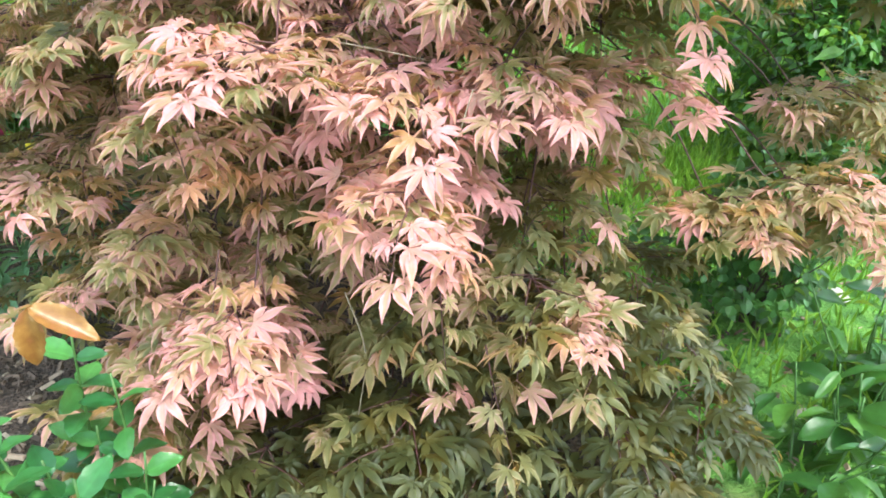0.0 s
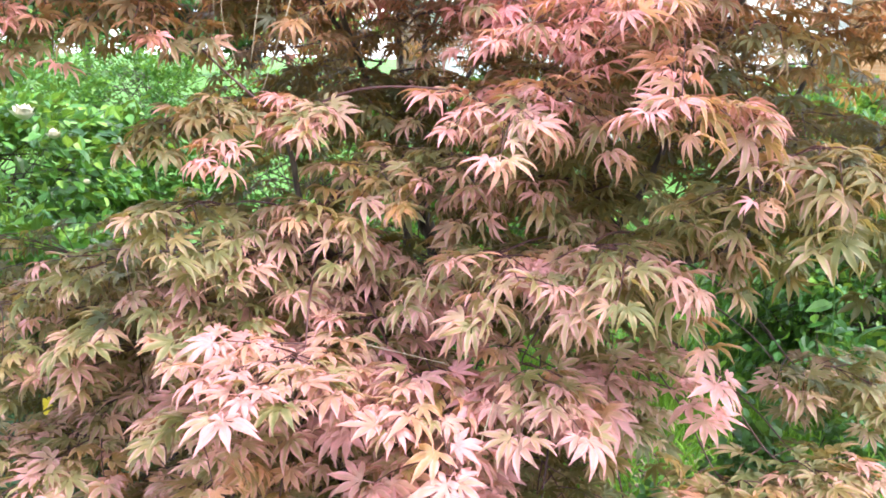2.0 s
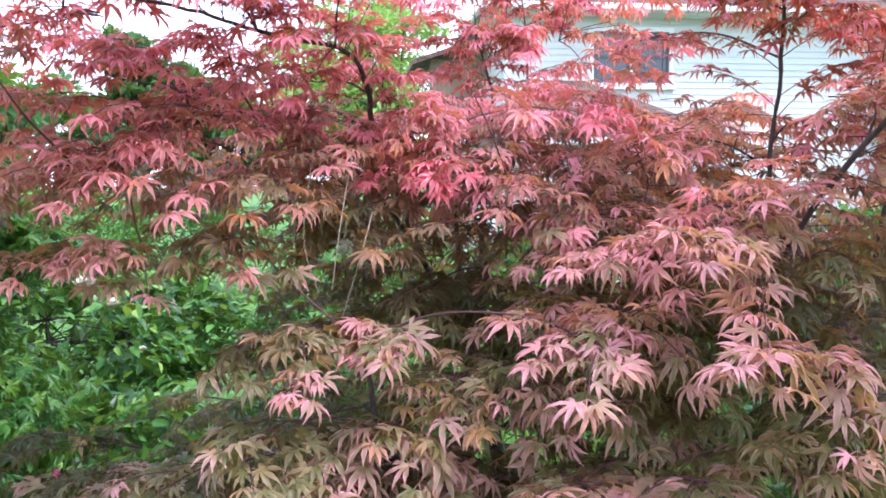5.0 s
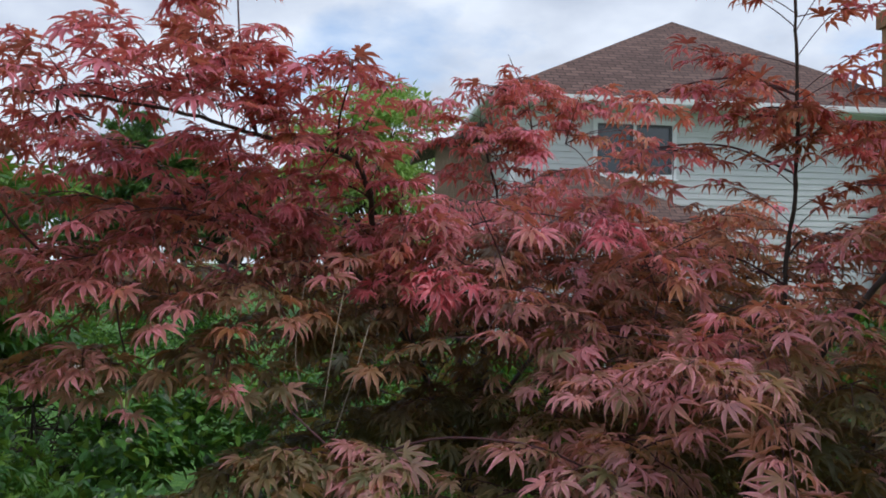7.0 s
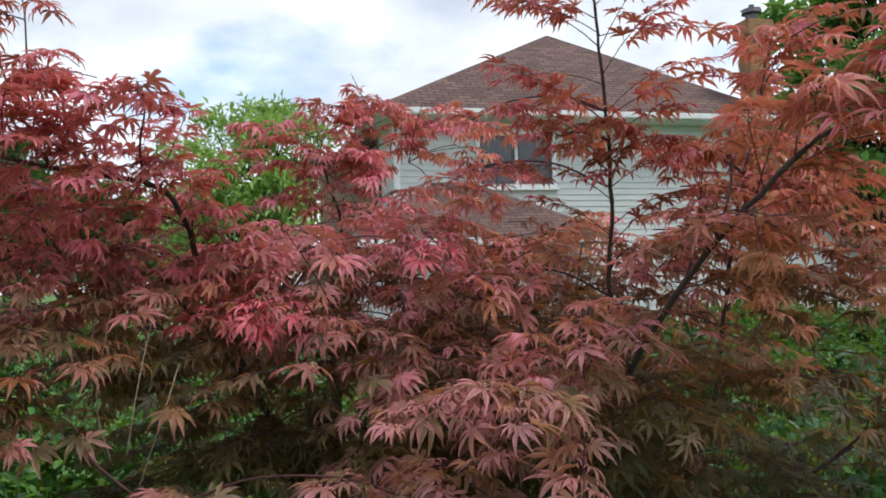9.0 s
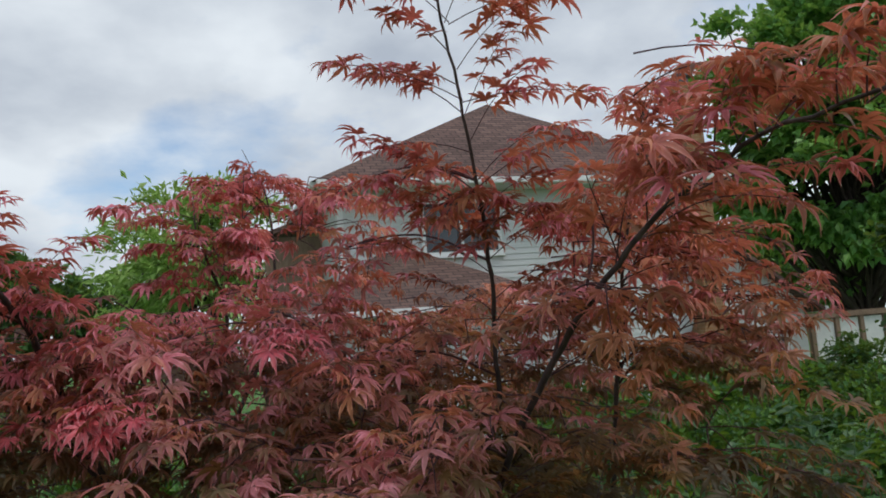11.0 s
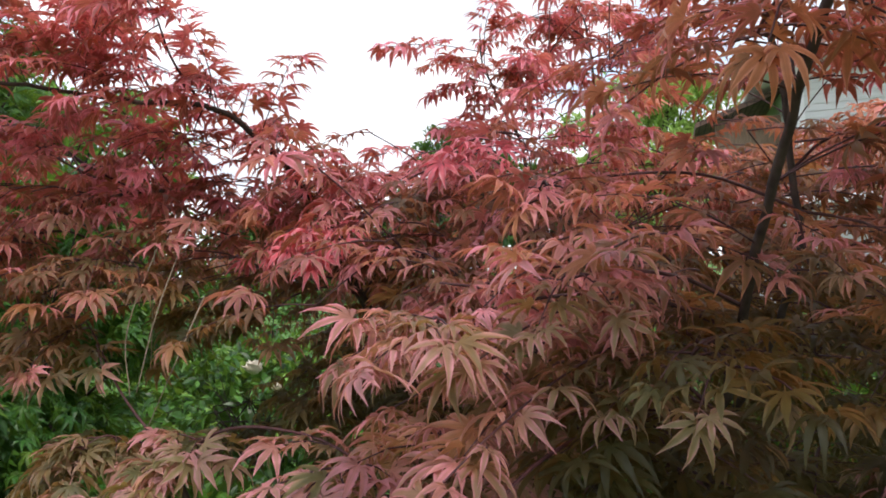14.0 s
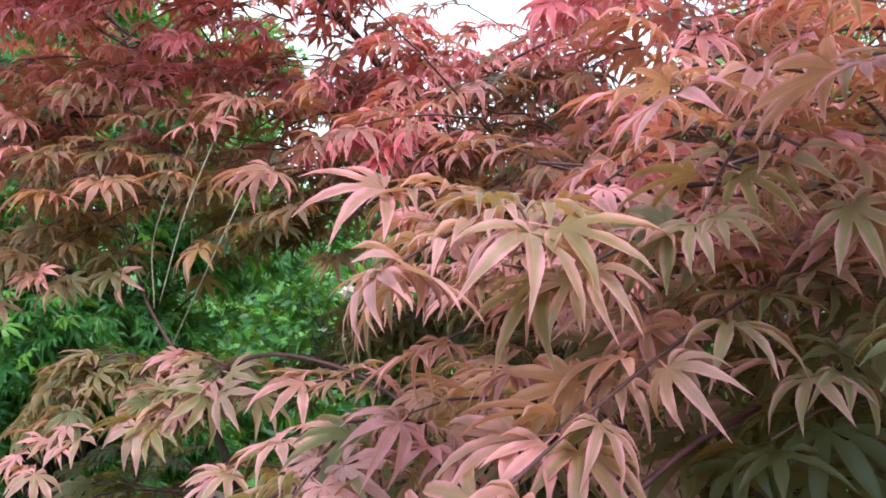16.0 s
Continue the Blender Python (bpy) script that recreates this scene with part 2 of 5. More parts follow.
M_PETAL = surface("cream_petal", [(0.3, (0.80, 0.70, 0.55)), (0.7, (0.85, 0.80, 0.70))], 30, 0.6, 0.1, 0.002, stain=0.1)
M_BUD = surface("purple_bud", [(0.3, (0.25, 0.02, 0.07)), (0.7, (0.45, 0.05, 0.14))], 40, 0.5, 0.1, 0.002)
M_SIDING = surface("white_vinyl_siding", [(0.3, (0.58, 0.60, 0.58)), (0.7, (0.68, 0.69, 0.67))], 6, 0.5, 0.08, 0.004, stain=0.10, stretch=(0.2, 1, 6))
M_TRIM = surface("white_trim", [(0.3, (0.76, 0.77, 0.76)), (0.7, (0.84, 0.84, 0.83))], 8, 0.45, 0.05, 0.003, stain=0.08)
M_PLYWOOD = surface("weathered_timber", [(0.3, (0.24, 0.15, 0.10)), (0.7, (0.38, 0.26, 0.18))], 9, 0.75, 0.3, 0.004, stretch=(6, 6, 0.6))
M_FRAME = surface("dark_window_frame", [(0.3, (0.05, 0.05, 0.055)), (0.7, (0.09, 0.09, 0.095))], 20, 0.4, 0.05, 0.002)
M_METAL = surface("galvanised_cap", [(0.3, (0.10, 0.10, 0.11)), (0.7, (0.18, 0.18, 0.19))], 20, 0.5, 0.1, 0.003, metal=0.6)


def shingles():
    m, n, l, b = material("asphalt_shingle", 0.9)
    co = n.new("ShaderNodeTexCoord")
    br = n.new("ShaderNodeTexBrick")
    br.inputs["Color1"].default_value, br.inputs["Color2"].default_value = (0.13, 0.075, 0.06, 1), (0.21, 0.125, 0.10, 1)
    br.inputs["Mortar"].default_value = (0.05, 0.03, 0.028, 1)
    br.inputs["Scale"].default_value, br.inputs["Mortar Size"].default_value = 1.0, 0.012
    br.inputs["Brick Width"].default_value, br.inputs["Row Height"].default_value = 0.30, 0.14
    l.new(co.outputs["UV"], br.inputs["Vector"])
    g = noise_node(n, l, 70, 5)
    s = noise_node(n, l, 1.2, 3)
    col = mix_node(n, l, 1.0, br.outputs["Color"], ramp_node(n, l, g.outputs["Fac"], [(0.3, (0.7, 0.7, 0.7)), (0.7, (1.2, 1.2, 1.2))]).outputs[0], "MULTIPLY")
    col = mix_node(n, l, 1.0, col, ramp_node(n, l, s.outputs["Fac"], [(0.3, (0.8, 0.8, 0.8)), (0.7, (1.1, 1.1, 1.1))]).outputs[0], "MULTIPLY")
    l.new(col, b.inputs["Base Color"])
    bump_node(n, l, b, br.outputs["Fac"], -0.5, 0.02)
    return m


def brickwork():
    m, n, l, b = material("tan_brick", 0.85)
    co = n.new("ShaderNodeTexCoord")
    br = n.new("ShaderNodeTexBrick")
    br.inputs["Color1"].default_value, br.inputs["Color2"].default_value = (0.36, 0.18, 0.08, 1), (0.29, 0.145, 0.065, 1)
    br.inputs["Mortar"].default_value = (0.34, 0.22, 0.13, 1)
    br.inputs["Scale"].default_value, br.inputs["Mortar Size"].default_value = 1.0, 0.008
    br.inputs["Brick Width"].default_value, br.inputs["Row Height"].default_value = 0.21, 0.075
    l.new(co.outputs["UV"], br.inputs["Vector"])
    s = noise_node(n, l, 5, 5)
    col = mix_node(n, l, 1.0, br.outputs["Color"], ramp_node(n, l, s.outputs["Fac"], [(0.3, (0.7, 0.7, 0.7)), (0.7, (1.15, 1.15, 1.15))]).outputs[0], "MULTIPLY")
    l.new(col, b.inputs["Base Color"])
    bump_node(n, l, b, br.outputs["Fac"], -0.6, 0.012)
    return m


M_SHINGLE, M_BRICK = shingles(), brickwork()


def glass():
    m, n, l, b = material("window_glass", 0.05)
    b.inputs["Base Color"].default_value = (0.05, 0.06, 0.07, 1)
    b.inputs["Specular IOR Level"].default_value = 0.8
    w = noise_node(n, l, 1.5, 2)
    bump_node(n, l, b, w.outputs["Fac"], 0.03, 0.02)
    return m


M_GLASS = glass()


def ground_material():
    m, n, l, b = material("garden_ground", 0.9)
    geo = n.new("ShaderNodeNewGeometry")
    pos = geo.outputs["Position"]
    fine, clump, wide = noise_node(n, l, 90, 6, pos), noise_node(n, l, 14, 5, pos), noise_node(n, l, 0.5, 3, pos)
    lawn = ramp_node(n, l, clump.outputs["Fac"], [(0.3, (0.045, 0.12, 0.018)), (0.55, (0.09, 0.22, 0.03)), (0.75, (0.18, 0.32, 0.06))]).outputs[0]
    mulch = ramp_node(n, l, fine.outputs["Fac"], [(0.35, (0.03, 0.02, 0.015)), (0.55, (0.09, 0.06, 0.045)), (0.75, (0.22, 0.16, 0.12))]).outputs[0]
    # the bed reaches round the shrubs, the lawn lies beyond it
    sub = n.new("ShaderNodeVectorMath")
    sub.operation = "DISTANCE"
    sub.inputs[1].default_value = (-1.0, 1.6, 0)
    l.new(pos, sub.inputs[0])
    ad = n.new("ShaderNodeMath")
    ad.operation = "MULTIPLY_ADD"
    ad.inputs[1].default_value = 1.2
    l.new(wide.outputs["Fac"], ad.inputs[0])
    # second bed disc, unseen under the camera: added dark ground to cut bounced light
    sub2 = n.new("ShaderNodeVectorMath")
    sub2.operation = "DISTANCE"
    sub2.inputs[1].default_value = (-0.5, -0.7, 0)
    l.new(pos, sub2.inputs[0])
    least = n.new("ShaderNodeMath")
    least.operation = "MINIMUM"
    l.new(sub.outputs["Value"], least.inputs[0])
    shift = n.new("ShaderNodeMath")
    shift.operation, shift.inputs[1].default_value = "SUBTRACT", 0.4
    l.new(sub2.outputs["Value"], shift.inputs[0])
    l.new(shift.outputs[0], least.inputs[1])
    l.new(least.outputs[0], ad.inputs[2])
    edge = ramp_node(n, l, ad.outputs[0], [(0.0, (0, 0, 0)), (1.0, (1, 1, 1))])
    mr = n.new("ShaderNodeMapRange")
    mr.inputs["From Min"].default_value, mr.inputs["From Max"].default_value = 2.05, 2.25
    l.new(ad.outputs[0], mr.inputs["Value"])
    n.remove(edge)
    l.new(mix_node(n, l, mr.outputs[0], mulch, lawn), b.inputs["Base Color"])
    bump_node(n, l, b, fine.outputs["Fac"], 0.8, 0.03)
    return m


M_GROUND = ground_material()

# ---- building blocks ----


def mesh_of(name, verts, tris, mat, smooth=False, rim=None, young=None):
    """A mesh from arrays of corners and triangles."""
    me = bpy.data.meshes.new(name)
    verts, tris = np.asarray(verts, np.float32), np.asarray(tris, np.int32)
    me.vertices.add(len(verts))
    me.vertices.foreach_set("co", verts.ravel())
    me.loops.add(tris.size)
    me.loops.foreach_set("vertex_index", tris.ravel())
    me.polygons.add(len(tris))
    me.polygons.foreach_set("loop_start", np.arange(0, tris.size, 3, dtype=np.int32))
    me.polygons.foreach_set("use_smooth", np.full(len(tris), smooth))
    me.update(calc_edges=True)
    if rim is not None:
        me.attributes.new("rim", "FLOAT", "POINT").data.foreach_set("value", np.asarray(rim, np.float32))
    if young is not None:
        me.attributes.new("young", "FLOAT", "POINT").data.foreach_set("value", np.asarray(young, np.float32))
    me.materials.append(mat)
    return me


def thing(name, label, category, group="", at=(0, 0, 0)):
    ob = new(name)
    ob.empty_display_size = 0.1
    ob.location = at
    return tagged(ob, label, category, group)


def part(name, me, parent, label="", kind=""):
    """Links a mesh, given in world places, as one part under a thing."""
    ob = new(name, me)
    ob.parent = parent
    top = parent
    shift = Vector((0, 0, 0))
    while top:
        shift += Vector(top.location)
        top = top.parent
    ob.location = -shift
    return tagged(ob, label, kind=kind)


def bm_mesh(bm, name, mat, smooth=False):
    me = bpy.data.meshes.new(name)
    for f in bm.faces:
        f.smooth = smooth
    bm.to_mesh(me)
    bm.free()
    me.materials.append(mat)
    return me


def box(x0, y0, z0, x1, y1, z1, bevel=0.0):
    bm = bmesh.new()
    bmesh.ops.create_cube(bm, size=1, matrix=Matrix.LocRotScale(((x0 + x1) / 2, (y0 + y1) / 2, (z0 + z1) / 2), None, (x1 - x0, y1 - y0, z1 - z0)))
    if bevel:
        bmesh.ops.bevel(bm, geom=list(bm.edges), offset=bevel, segments=2, affect="EDGES")
    return bm


def smooth_line(points, steps=5):
    """A Catmull-Rom line through the points."""
    p = np.asarray(points, float)
    p = np.vstack([2 * p[0] - p[1], p, 2 * p[-1] - p[-2]])
    out = []
    for i in range(1, len(p) - 2):
        for t in np.arange(steps) / steps:
            a, b, c, d = p[i - 1], p[i], p[i + 1], p[i + 2]
            out.append(0.5 * (2 * b + (c - a) * t + (2 * a - 5 * b + 4 * c - d) * t**2 + (3 * b - a - 3 * c + d) * t**3))
    out.append(p[-2])
    return np.array(out)


def tube(line, r0, r1, sides=6, rough=0.0, rng=None):
    """Corners and triangles of a tapered tube along a line."""
    line = np.asarray(line, float)
    n = len(line)
    way = np.gradient(line, axis=0)
    way /= np.linalg.norm(way, axis=1, keepdims=True) + 1e-9
    ref = np.where(np.abs(way[:, 2:3]) > 0.9, [[1.0, 0, 0]], [[0, 0, 1.0]])
    u = np.cross(way, ref)
    u /= np.linalg.norm(u, axis=1, keepdims=True)
    v = np.cross(way, u)
    r = np.linspace(r0, r1, n)
    a = np.arange(sides) * 2 * np.pi / sides
    ring = u[:, None] * np.cos(a)[None, :, None] + v[:, None] * np.sin(a)[None, :, None]
    rr = r[:, None, None] * np.ones((n, sides, 1))
    if rough and rng is not None:
        rr = rr * (1 + rough * rng.normal(size=(n, sides, 1)))
    verts = (line[:, None] + ring * rr).reshape(-1, 3)
    i, k = np.meshgrid(np.arange(n - 1), np.arange(sides), indexing="ij")
    a0, a1 = i * sides + k, i * sides + (k + 1) % sides
    b0, b1 = a0 + sides, a1 + sides
    tris = np.concatenate([np.stack([a0, a1, b1], -1).reshape(-1, 3), np.stack([a0, b1, b0], -1).reshape(-1, 3)])
    end = np.array([[(n - 1) * sides, (n - 1) * sides + k, (n - 1) * sides + k + 1] for k in range(1, sides - 1)])
    return verts, np.concatenate([tris, end])


def gather(pieces):
    """Several (corners, triangles) as one."""
    verts, tris, base = [], [], 0
    for v, t in pieces:
        verts.append(v)
        tris.append(np.asarray(t) + base)
        base += len(v)
    return np.concatenate(verts), np.concatenate(tris)


def palmate(lobes, fine, rng, stalk=0.35, slim=1.0, sag_range=(0.12, 0.55)):
    """A palmate leaf with its stalk: origin where the stalk joins, middle lobe along +y, unit length, lobes that join
    near the middle, taper to long points and droop. Gives corners, triangles and how near the margin each corner lies."""
    verts, tris, rim = [(0, 0, 0)], [], [0.0]
    rows = ((0.25, 0.072), (0.44, 0.106), (0.62, 0.094), (0.81, 0.044)) if fine == 2 else ((0.27, 0.078), (0.56, 0.106), (0.78, 0.052)) if fine else ((0.27, 0.078), (0.58, 0.11))
    common = rng.uniform(-0.06, 0.10)
    feet = []
    for ang, length in lobes:
        a = radians(ang + rng.uniform(-6, 6))
        ln = length * rng.uniform(0.88, 1.1)
        d, s = np.array([math.sin(a), math.cos(a), 0]), np.array([math.cos(a), -math.sin(a), 0])
        sag, bend = rng.uniform(*sag_range) + common, rng.uniform(-0.16, 0.16)
        fold = rng.uniform(0.012, 0.06)
        last = None
        feet.append((a, len(verts)))
        for f, w in rows:
            mid = d * (f - 0.25 * sag * f**3) * ln + s * bend * f * f * ln
            z = 0.05 * math.sin(f * 3.1) - sag * f**2.2 * ln
            base = len(verts)
            wide = w * (slim if f > 0.3 else 1.0) * (0.55 + 0.45 * length)
            lift = fold * min(1.0, f * 2.4) * rng.uniform(0.7, 1.3)
            verts += [tuple(mid - s * wide + (0, 0, z + lift)), tuple(mid + (0, 0, z)), tuple(mid + s * wide + (0, 0, z + lift))]
            rim += [1.0, 0.0, 1.0] if f > 0.3 else [0.55, 0.0, 0.55]
            if last is None:
                tris += [(0, base + 1, base), (0, base + 2, base + 1)]
            else:
                tris += [(last, last + 1, base + 1), (last, base + 1, base), (last + 1, last + 2, base + 2), (last + 1, base + 2, base + 1)]
            last = base
        tip = len(verts)
        verts.append(tuple(d * (1 - 0.25 * sag) * ln + s * bend * ln + (0, 0, -sag * ln * 1.08)))
        rim.append(1.0)
        tris += [(last, last + 1, tip), (last + 1, last + 2, tip)]
    # the web between neighbouring lobes
    feet.sort()
    for (_, i), (_, j) in zip(feet, feet[1:]):
        tris.append((0, j, i + 2))
    if stalk:
        b = len(verts)
        verts += [(-0.015, 0, 0), (0.015, 0, 0), (0.011, -stalk, -0.03), (-0.011, -stalk, -0.03)]
        rim += [1.0] * 4
        tris += [(b, b + 1, b + 2), (b, b + 2, b + 3), (0, b + 1, b)]
    return np.array(verts, float), np.array(tris), np.array(rim)


def oval(length=1.0, width=0.5, fold=0.06, curl=0.10):
    """A simple pointed oval leaf along +y with a folded midrib."""
    v = [(0, 0, 0), (-0.42 * width, 0.3 * length, fold), (0, 0.34 * length, 0), (0.42 * width, 0.3 * length, fold),
         (-0.40 * width, 0.62 * length, fold - curl * 0.4), (0, 0.66 * length, -0.02 - curl * 0.4), (0.40 * width, 0.62 * length, fold - curl * 0.4), (0, length, -curl)]
    t = [(0, 2, 1), (0, 3, 2), (1, 2, 5), (1, 5, 4), (2, 3, 6), (2, 6, 5), (4, 5, 7), (5, 6, 7)]
    return np.array(v, float), np.array(t), np.array([0, 1, 0, 1, 1, 0, 1, 1.0])


def leaf_grid(width=0.55, fold=0.08, curl=0.2, wave=0.0, rows=9, tooth=0.0):
    """A full leaf blade along +y: rounded outline, folded midrib, a drooping tip and a wavy, toothed margin."""
    v, rim = [], []
    for k in range(rows + 1):
        f = k / rows
        half = width / 2 * math.sin(math.pi * min(1.0, f ** 0.85)) ** 0.75 * (1 + tooth * (1 if k % 2 else -1))
        for c in (-1.0, -0.5, 0.0, 0.5, 1.0):
            v.append((c * half, f, fold * abs(c) * half * 4 - curl * f * f + wave * math.sin(f * 9 + c * 3) * abs(c)))
            rim.append(abs(c))
    t = []
    for k in range(rows):
        for c in range(4):
            a = k * 5 + c
            t += [(a, a + 1, a + 6), (a, a + 6, a + 5)]
    return np.array(v, float), np.array(t), np.array(rim)


def simple(width=0.6, fold=0.12):
    """A leaf of two faces, for crowns far off."""
    return np.array([(0, 0, 0), (-width / 2, 0.45, fold), (0, 1, -0.1), (width / 2, 0.45, fold)], float), np.array([(0, 2, 1), (0, 3, 2)]), np.array([0, 1, 0.5, 1])


def frames_of(out, up, rng=None):
    """Turns whose y goes along out and whose z lies near up."""
    y = out / (np.linalg.norm(out, axis=1, keepdims=True) + 1e-9)
    x = np.cross(y, up)
    x /= np.linalg.norm(x, axis=1, keepdims=True) + 1e-9
    z = np.cross(x, y)
    return np.stack([x, y, z], -1)


def scatter(templates, places, turns, sizes, rng, values=None):
    """Leaves of the templates, laid at the places, as one set of corners and triangles."""
    pick = rng.integers(0, len(templates), len(places))
    pieces, rims, extra = [], [], []
    for i, (v, t, rim) in enumerate(templates):
        sel = np.where(pick == i)[0]
        if not len(sel):
            continue
        pts = np.einsum("kij,nj->kni", turns[sel], v) * sizes[sel, None, None] + places[sel, None]
        tri = t[None] + (np.arange(len(sel)) * len(v))[:, None, None]
        pieces.append((pts.reshape(-1, 3), tri.reshape(-1, 3)))
        rims.append(np.tile(rim, len(sel)))
        if values is not None:
            extra.append(np.repeat(values[sel], len(v)))
    out = (*gather(pieces), np.concatenate(rims))
    return out if values is None else (*out, np.concatenate(extra))


rng = np.random.default_rng(7)
SEVEN = [(0, 1.0), (34, 0.97), (-34, 0.97), (68, 0.77), (-68, 0.77), (106, 0.40), (-106, 0.40)]
FIVE = [(0, 1.0), (35, 0.93), (-35, 0.93), (74, 0.64), (-74, 0.64)]
MAPLE_FLAT = [palmate(SEVEN if i % 4 else FIVE, 2, rng, slim=1.12, sag_range=((-0.05, 0.15), (0.02, 0.28), (0.12, 0.45))[i % 3]) for i in range(15)]
MAPLE_FINE = [palmate(SEVEN if i % 3 else FIVE, 2, rng, slim=0.84, sag_range=((-0.02, 0.25), (0.1, 0.45), (0.25, 0.7))[i % 3]) for i in range(18)]
MAPLE_MID = [palmate(SEVEN if i % 3 else FIVE, 1, rng, slim=0.95, sag_range=((-0.02, 0.28), (0.1, 0.42), (0.22, 0.6))[i % 3]) for i in range(15)]
MAPLE_PLAIN = [palmate(SEVEN if i % 2 else FIVE, 0, rng, stalk=0.3) for i in range(6)]
MAPLE_SMALL = [palmate(FIVE, 0, rng, stalk=0) for i in range(5)]

# ---- the ground ----


def ground():
    n = 90
    # a sheet that is finer near the middle and reaches the horizon
    g = np.linspace(-1, 1, n)
    g = np.sign(g) * np.abs(g) ** 3.2 * 900
    x, y = np.meshgrid(g, g + 2)
    z = 0.05 * np.sin(x * 0.7) * np.cos(y * 0.6) * np.exp(-(x**2 + y**2) / 200)
    v = np.stack([x, y, z], -1).reshape(-1, 3)
    i, j = np.meshgrid(np.arange(n - 1), np.arange(n - 1), indexing="ij")
    a = (i * n + j).ravel()
    t = np.concatenate([np.stack([a, a + 1, a + n + 1], -1), np.stack([a, a + n + 1, a + n], -1)])
    tagged(new("ground", mesh_of("ground", v, t, M_GROUND, True)), "green lawn round a dark mulched garden bed", "ground", kind="structure")


ground()

# ---- the house ----
FY = 15.0        # plane of the front wall


def house():
    h = thing("house", "two-storey white-sided house with a brown hipped roof", "house", at=(7.0, 18.0, 0))
    x0, x1, y1, top = 2.75, 11.15, 23.0, 5.02
    wx0, wx1, wz0, wz1 = 4.5, 6.06, 3.74, 4.74
    # front wall in pieces round the window opening
    wall = part("wall", bm_mesh(wall_with_hole(x0, x1, FY + 0.03, FY + 0.25, 0, top, wx0, wx1, wz0, wz1), "wall", M_SIDING), h)
    part("wall", bm_mesh(box(x0, FY + 0.25, 0, x0 + 0.22, y1, top), "wall", M_SIDING), h)
    part("wall", bm_mesh(box(x1 - 0.22, FY + 0.25, 0, x1, y1, top), "wall", M_SIDING), h)
    part("wall", bm_mesh(box(x0 + 0.22, y1 - 0.22, 0, x1 - 0.22, y1, top), "wall", M_SIDING), h)
    # lapped boards over the front
    z, step = 0.15, 0.125
    while z < top - 0.05:
        gaps = [(x0, x1)]
        if z + step > wz0 - 0.1 and z < wz1 + 0.1:
            gaps = [(x0, wx0 - 0.09), (wx1 + 0.09, x1)]
        for a, b in gaps:
            part("siding_board", bm_mesh(lap_board(a, b, FY + 0.03, z, step), "siding_board", M_SIDING), wall)
        z += step
    part("corner_trim", bm_mesh(box(x0 - 0.03, FY - 0.02, 0, x0 + 0.09, FY + 0.1, top, 0.006), "corner_trim", M_TRIM), h)
    part("corner_trim", bm_mesh(box(x1 - 0.09, FY - 0.02, 0, x1 + 0.03, FY + 0.1, top, 0.006), "corner_trim", M_TRIM), h)
    window(h, wx0, wx1, wz0, wz1, FY)
    # eaves
    o = 0.45
    part("soffit", bm_mesh(box(x0 - o, FY - o, top, x1 + o, y1 + o, top + 0.03), "soffit", M_TRIM), h)
    part("gutter", bm_mesh(box(x0 - o - 0.02, FY - o - 0.12, top + 0.02, x1 + o + 0.02, FY - o, top + 0.15, 0.02), "gutter", M_TRIM), h)
    part("gutter", bm_mesh(box(x0 - o - 0.12, FY - o, top + 0.02, x0 - o, y1 + o, top + 0.15, 0.02), "gutter", M_TRIM), h)
    part("roof", hip_roof(x0 - o - 0.1, FY - o - 0.1, x1 + o, y1 + o, top + 0.12, 7.86, apex=(7.3, 18.0, 20.0)), h, "brown asphalt shingle roof")
    # chimney on the front wall
    ch = part("chimney", brick_mesh(10.46, 14.5, 0, 11.5, FY, 1.75), h, "tan brick chimney")
    for k in range(6):
        # stepped shoulders
        part("shoulder", brick_mesh(10.46 + 0.027 * (k + 1), 14.5 + 0.012 * (k + 1), 1.75 + 0.075 * k, 11.5 - 0.063 * (k + 1), FY - 0.005, 1.75 + 0.075 * (k + 1)), ch)
    part("chimney_shaft", brick_mesh(10.62, 14.58, 2.2, 11.12, FY - 0.01, 6.95), ch)
    part("chimney_crown", brick_mesh(10.54, 14.5, 6.95, 11.2, FY + 0.07, 7.3), ch)
    part("flue_cap", bm_mesh(flue(10.87, 14.8, 7.3), "flue_cap", M_METAL), ch, "dark metal flue cap")
    # low front part with its own hipped roof
    part("porch_wall", bm_mesh(box(1.9, 12.9, 0, 5.9, FY + 0.02, 2.42), "porch_wall", M_SIDING), h)
    part("porch_roof", hip_roof(1.4, 12.5, 6.45, FY + 0.01, 2.48, 3.78, ridge=0.85), h, "brown asphalt shingle porch roof")
    part("porch_gutter", bm_mesh(box(1.38, 12.36, 2.4, 6.47, 12.5, 2.52, 0.02), "porch_gutter", M_TRIM), h)
    # low wing beyond the chimney
    part("wing_wall", bm_mesh(gable(11.15, 13.9, FY + 0.35, FY + 5, 4.1, 2.2), "wing_wall", M_SIDING), h)
    window(h, 12.45, 13.2, 1.02, 1.7, FY + 0.35, small=True)
    part("wing_roof", slope_roof(11.15, FY + 0.05, 14.25, FY + 5.2, 4.18, 2.04), h)
    part("wing_gutter", bm_mesh(box(14.25, FY + 0.05, 1.93, 14.38, FY + 5.2, 2.05, 0.02), "wing_gutter", M_TRIM), h)
    # timber wall set back on the far side
    part("side_wall", bm_mesh(box(1.5, 17.2, 0, 2.75, 17.4, 4.5), "side_wall", M_PLYWOOD), h, "weathered brown timber wall")
    part("side_roof", slope_roof(1.1, 16.9, 2.74, 19.5, 4.45, 5.0), h)
    return h


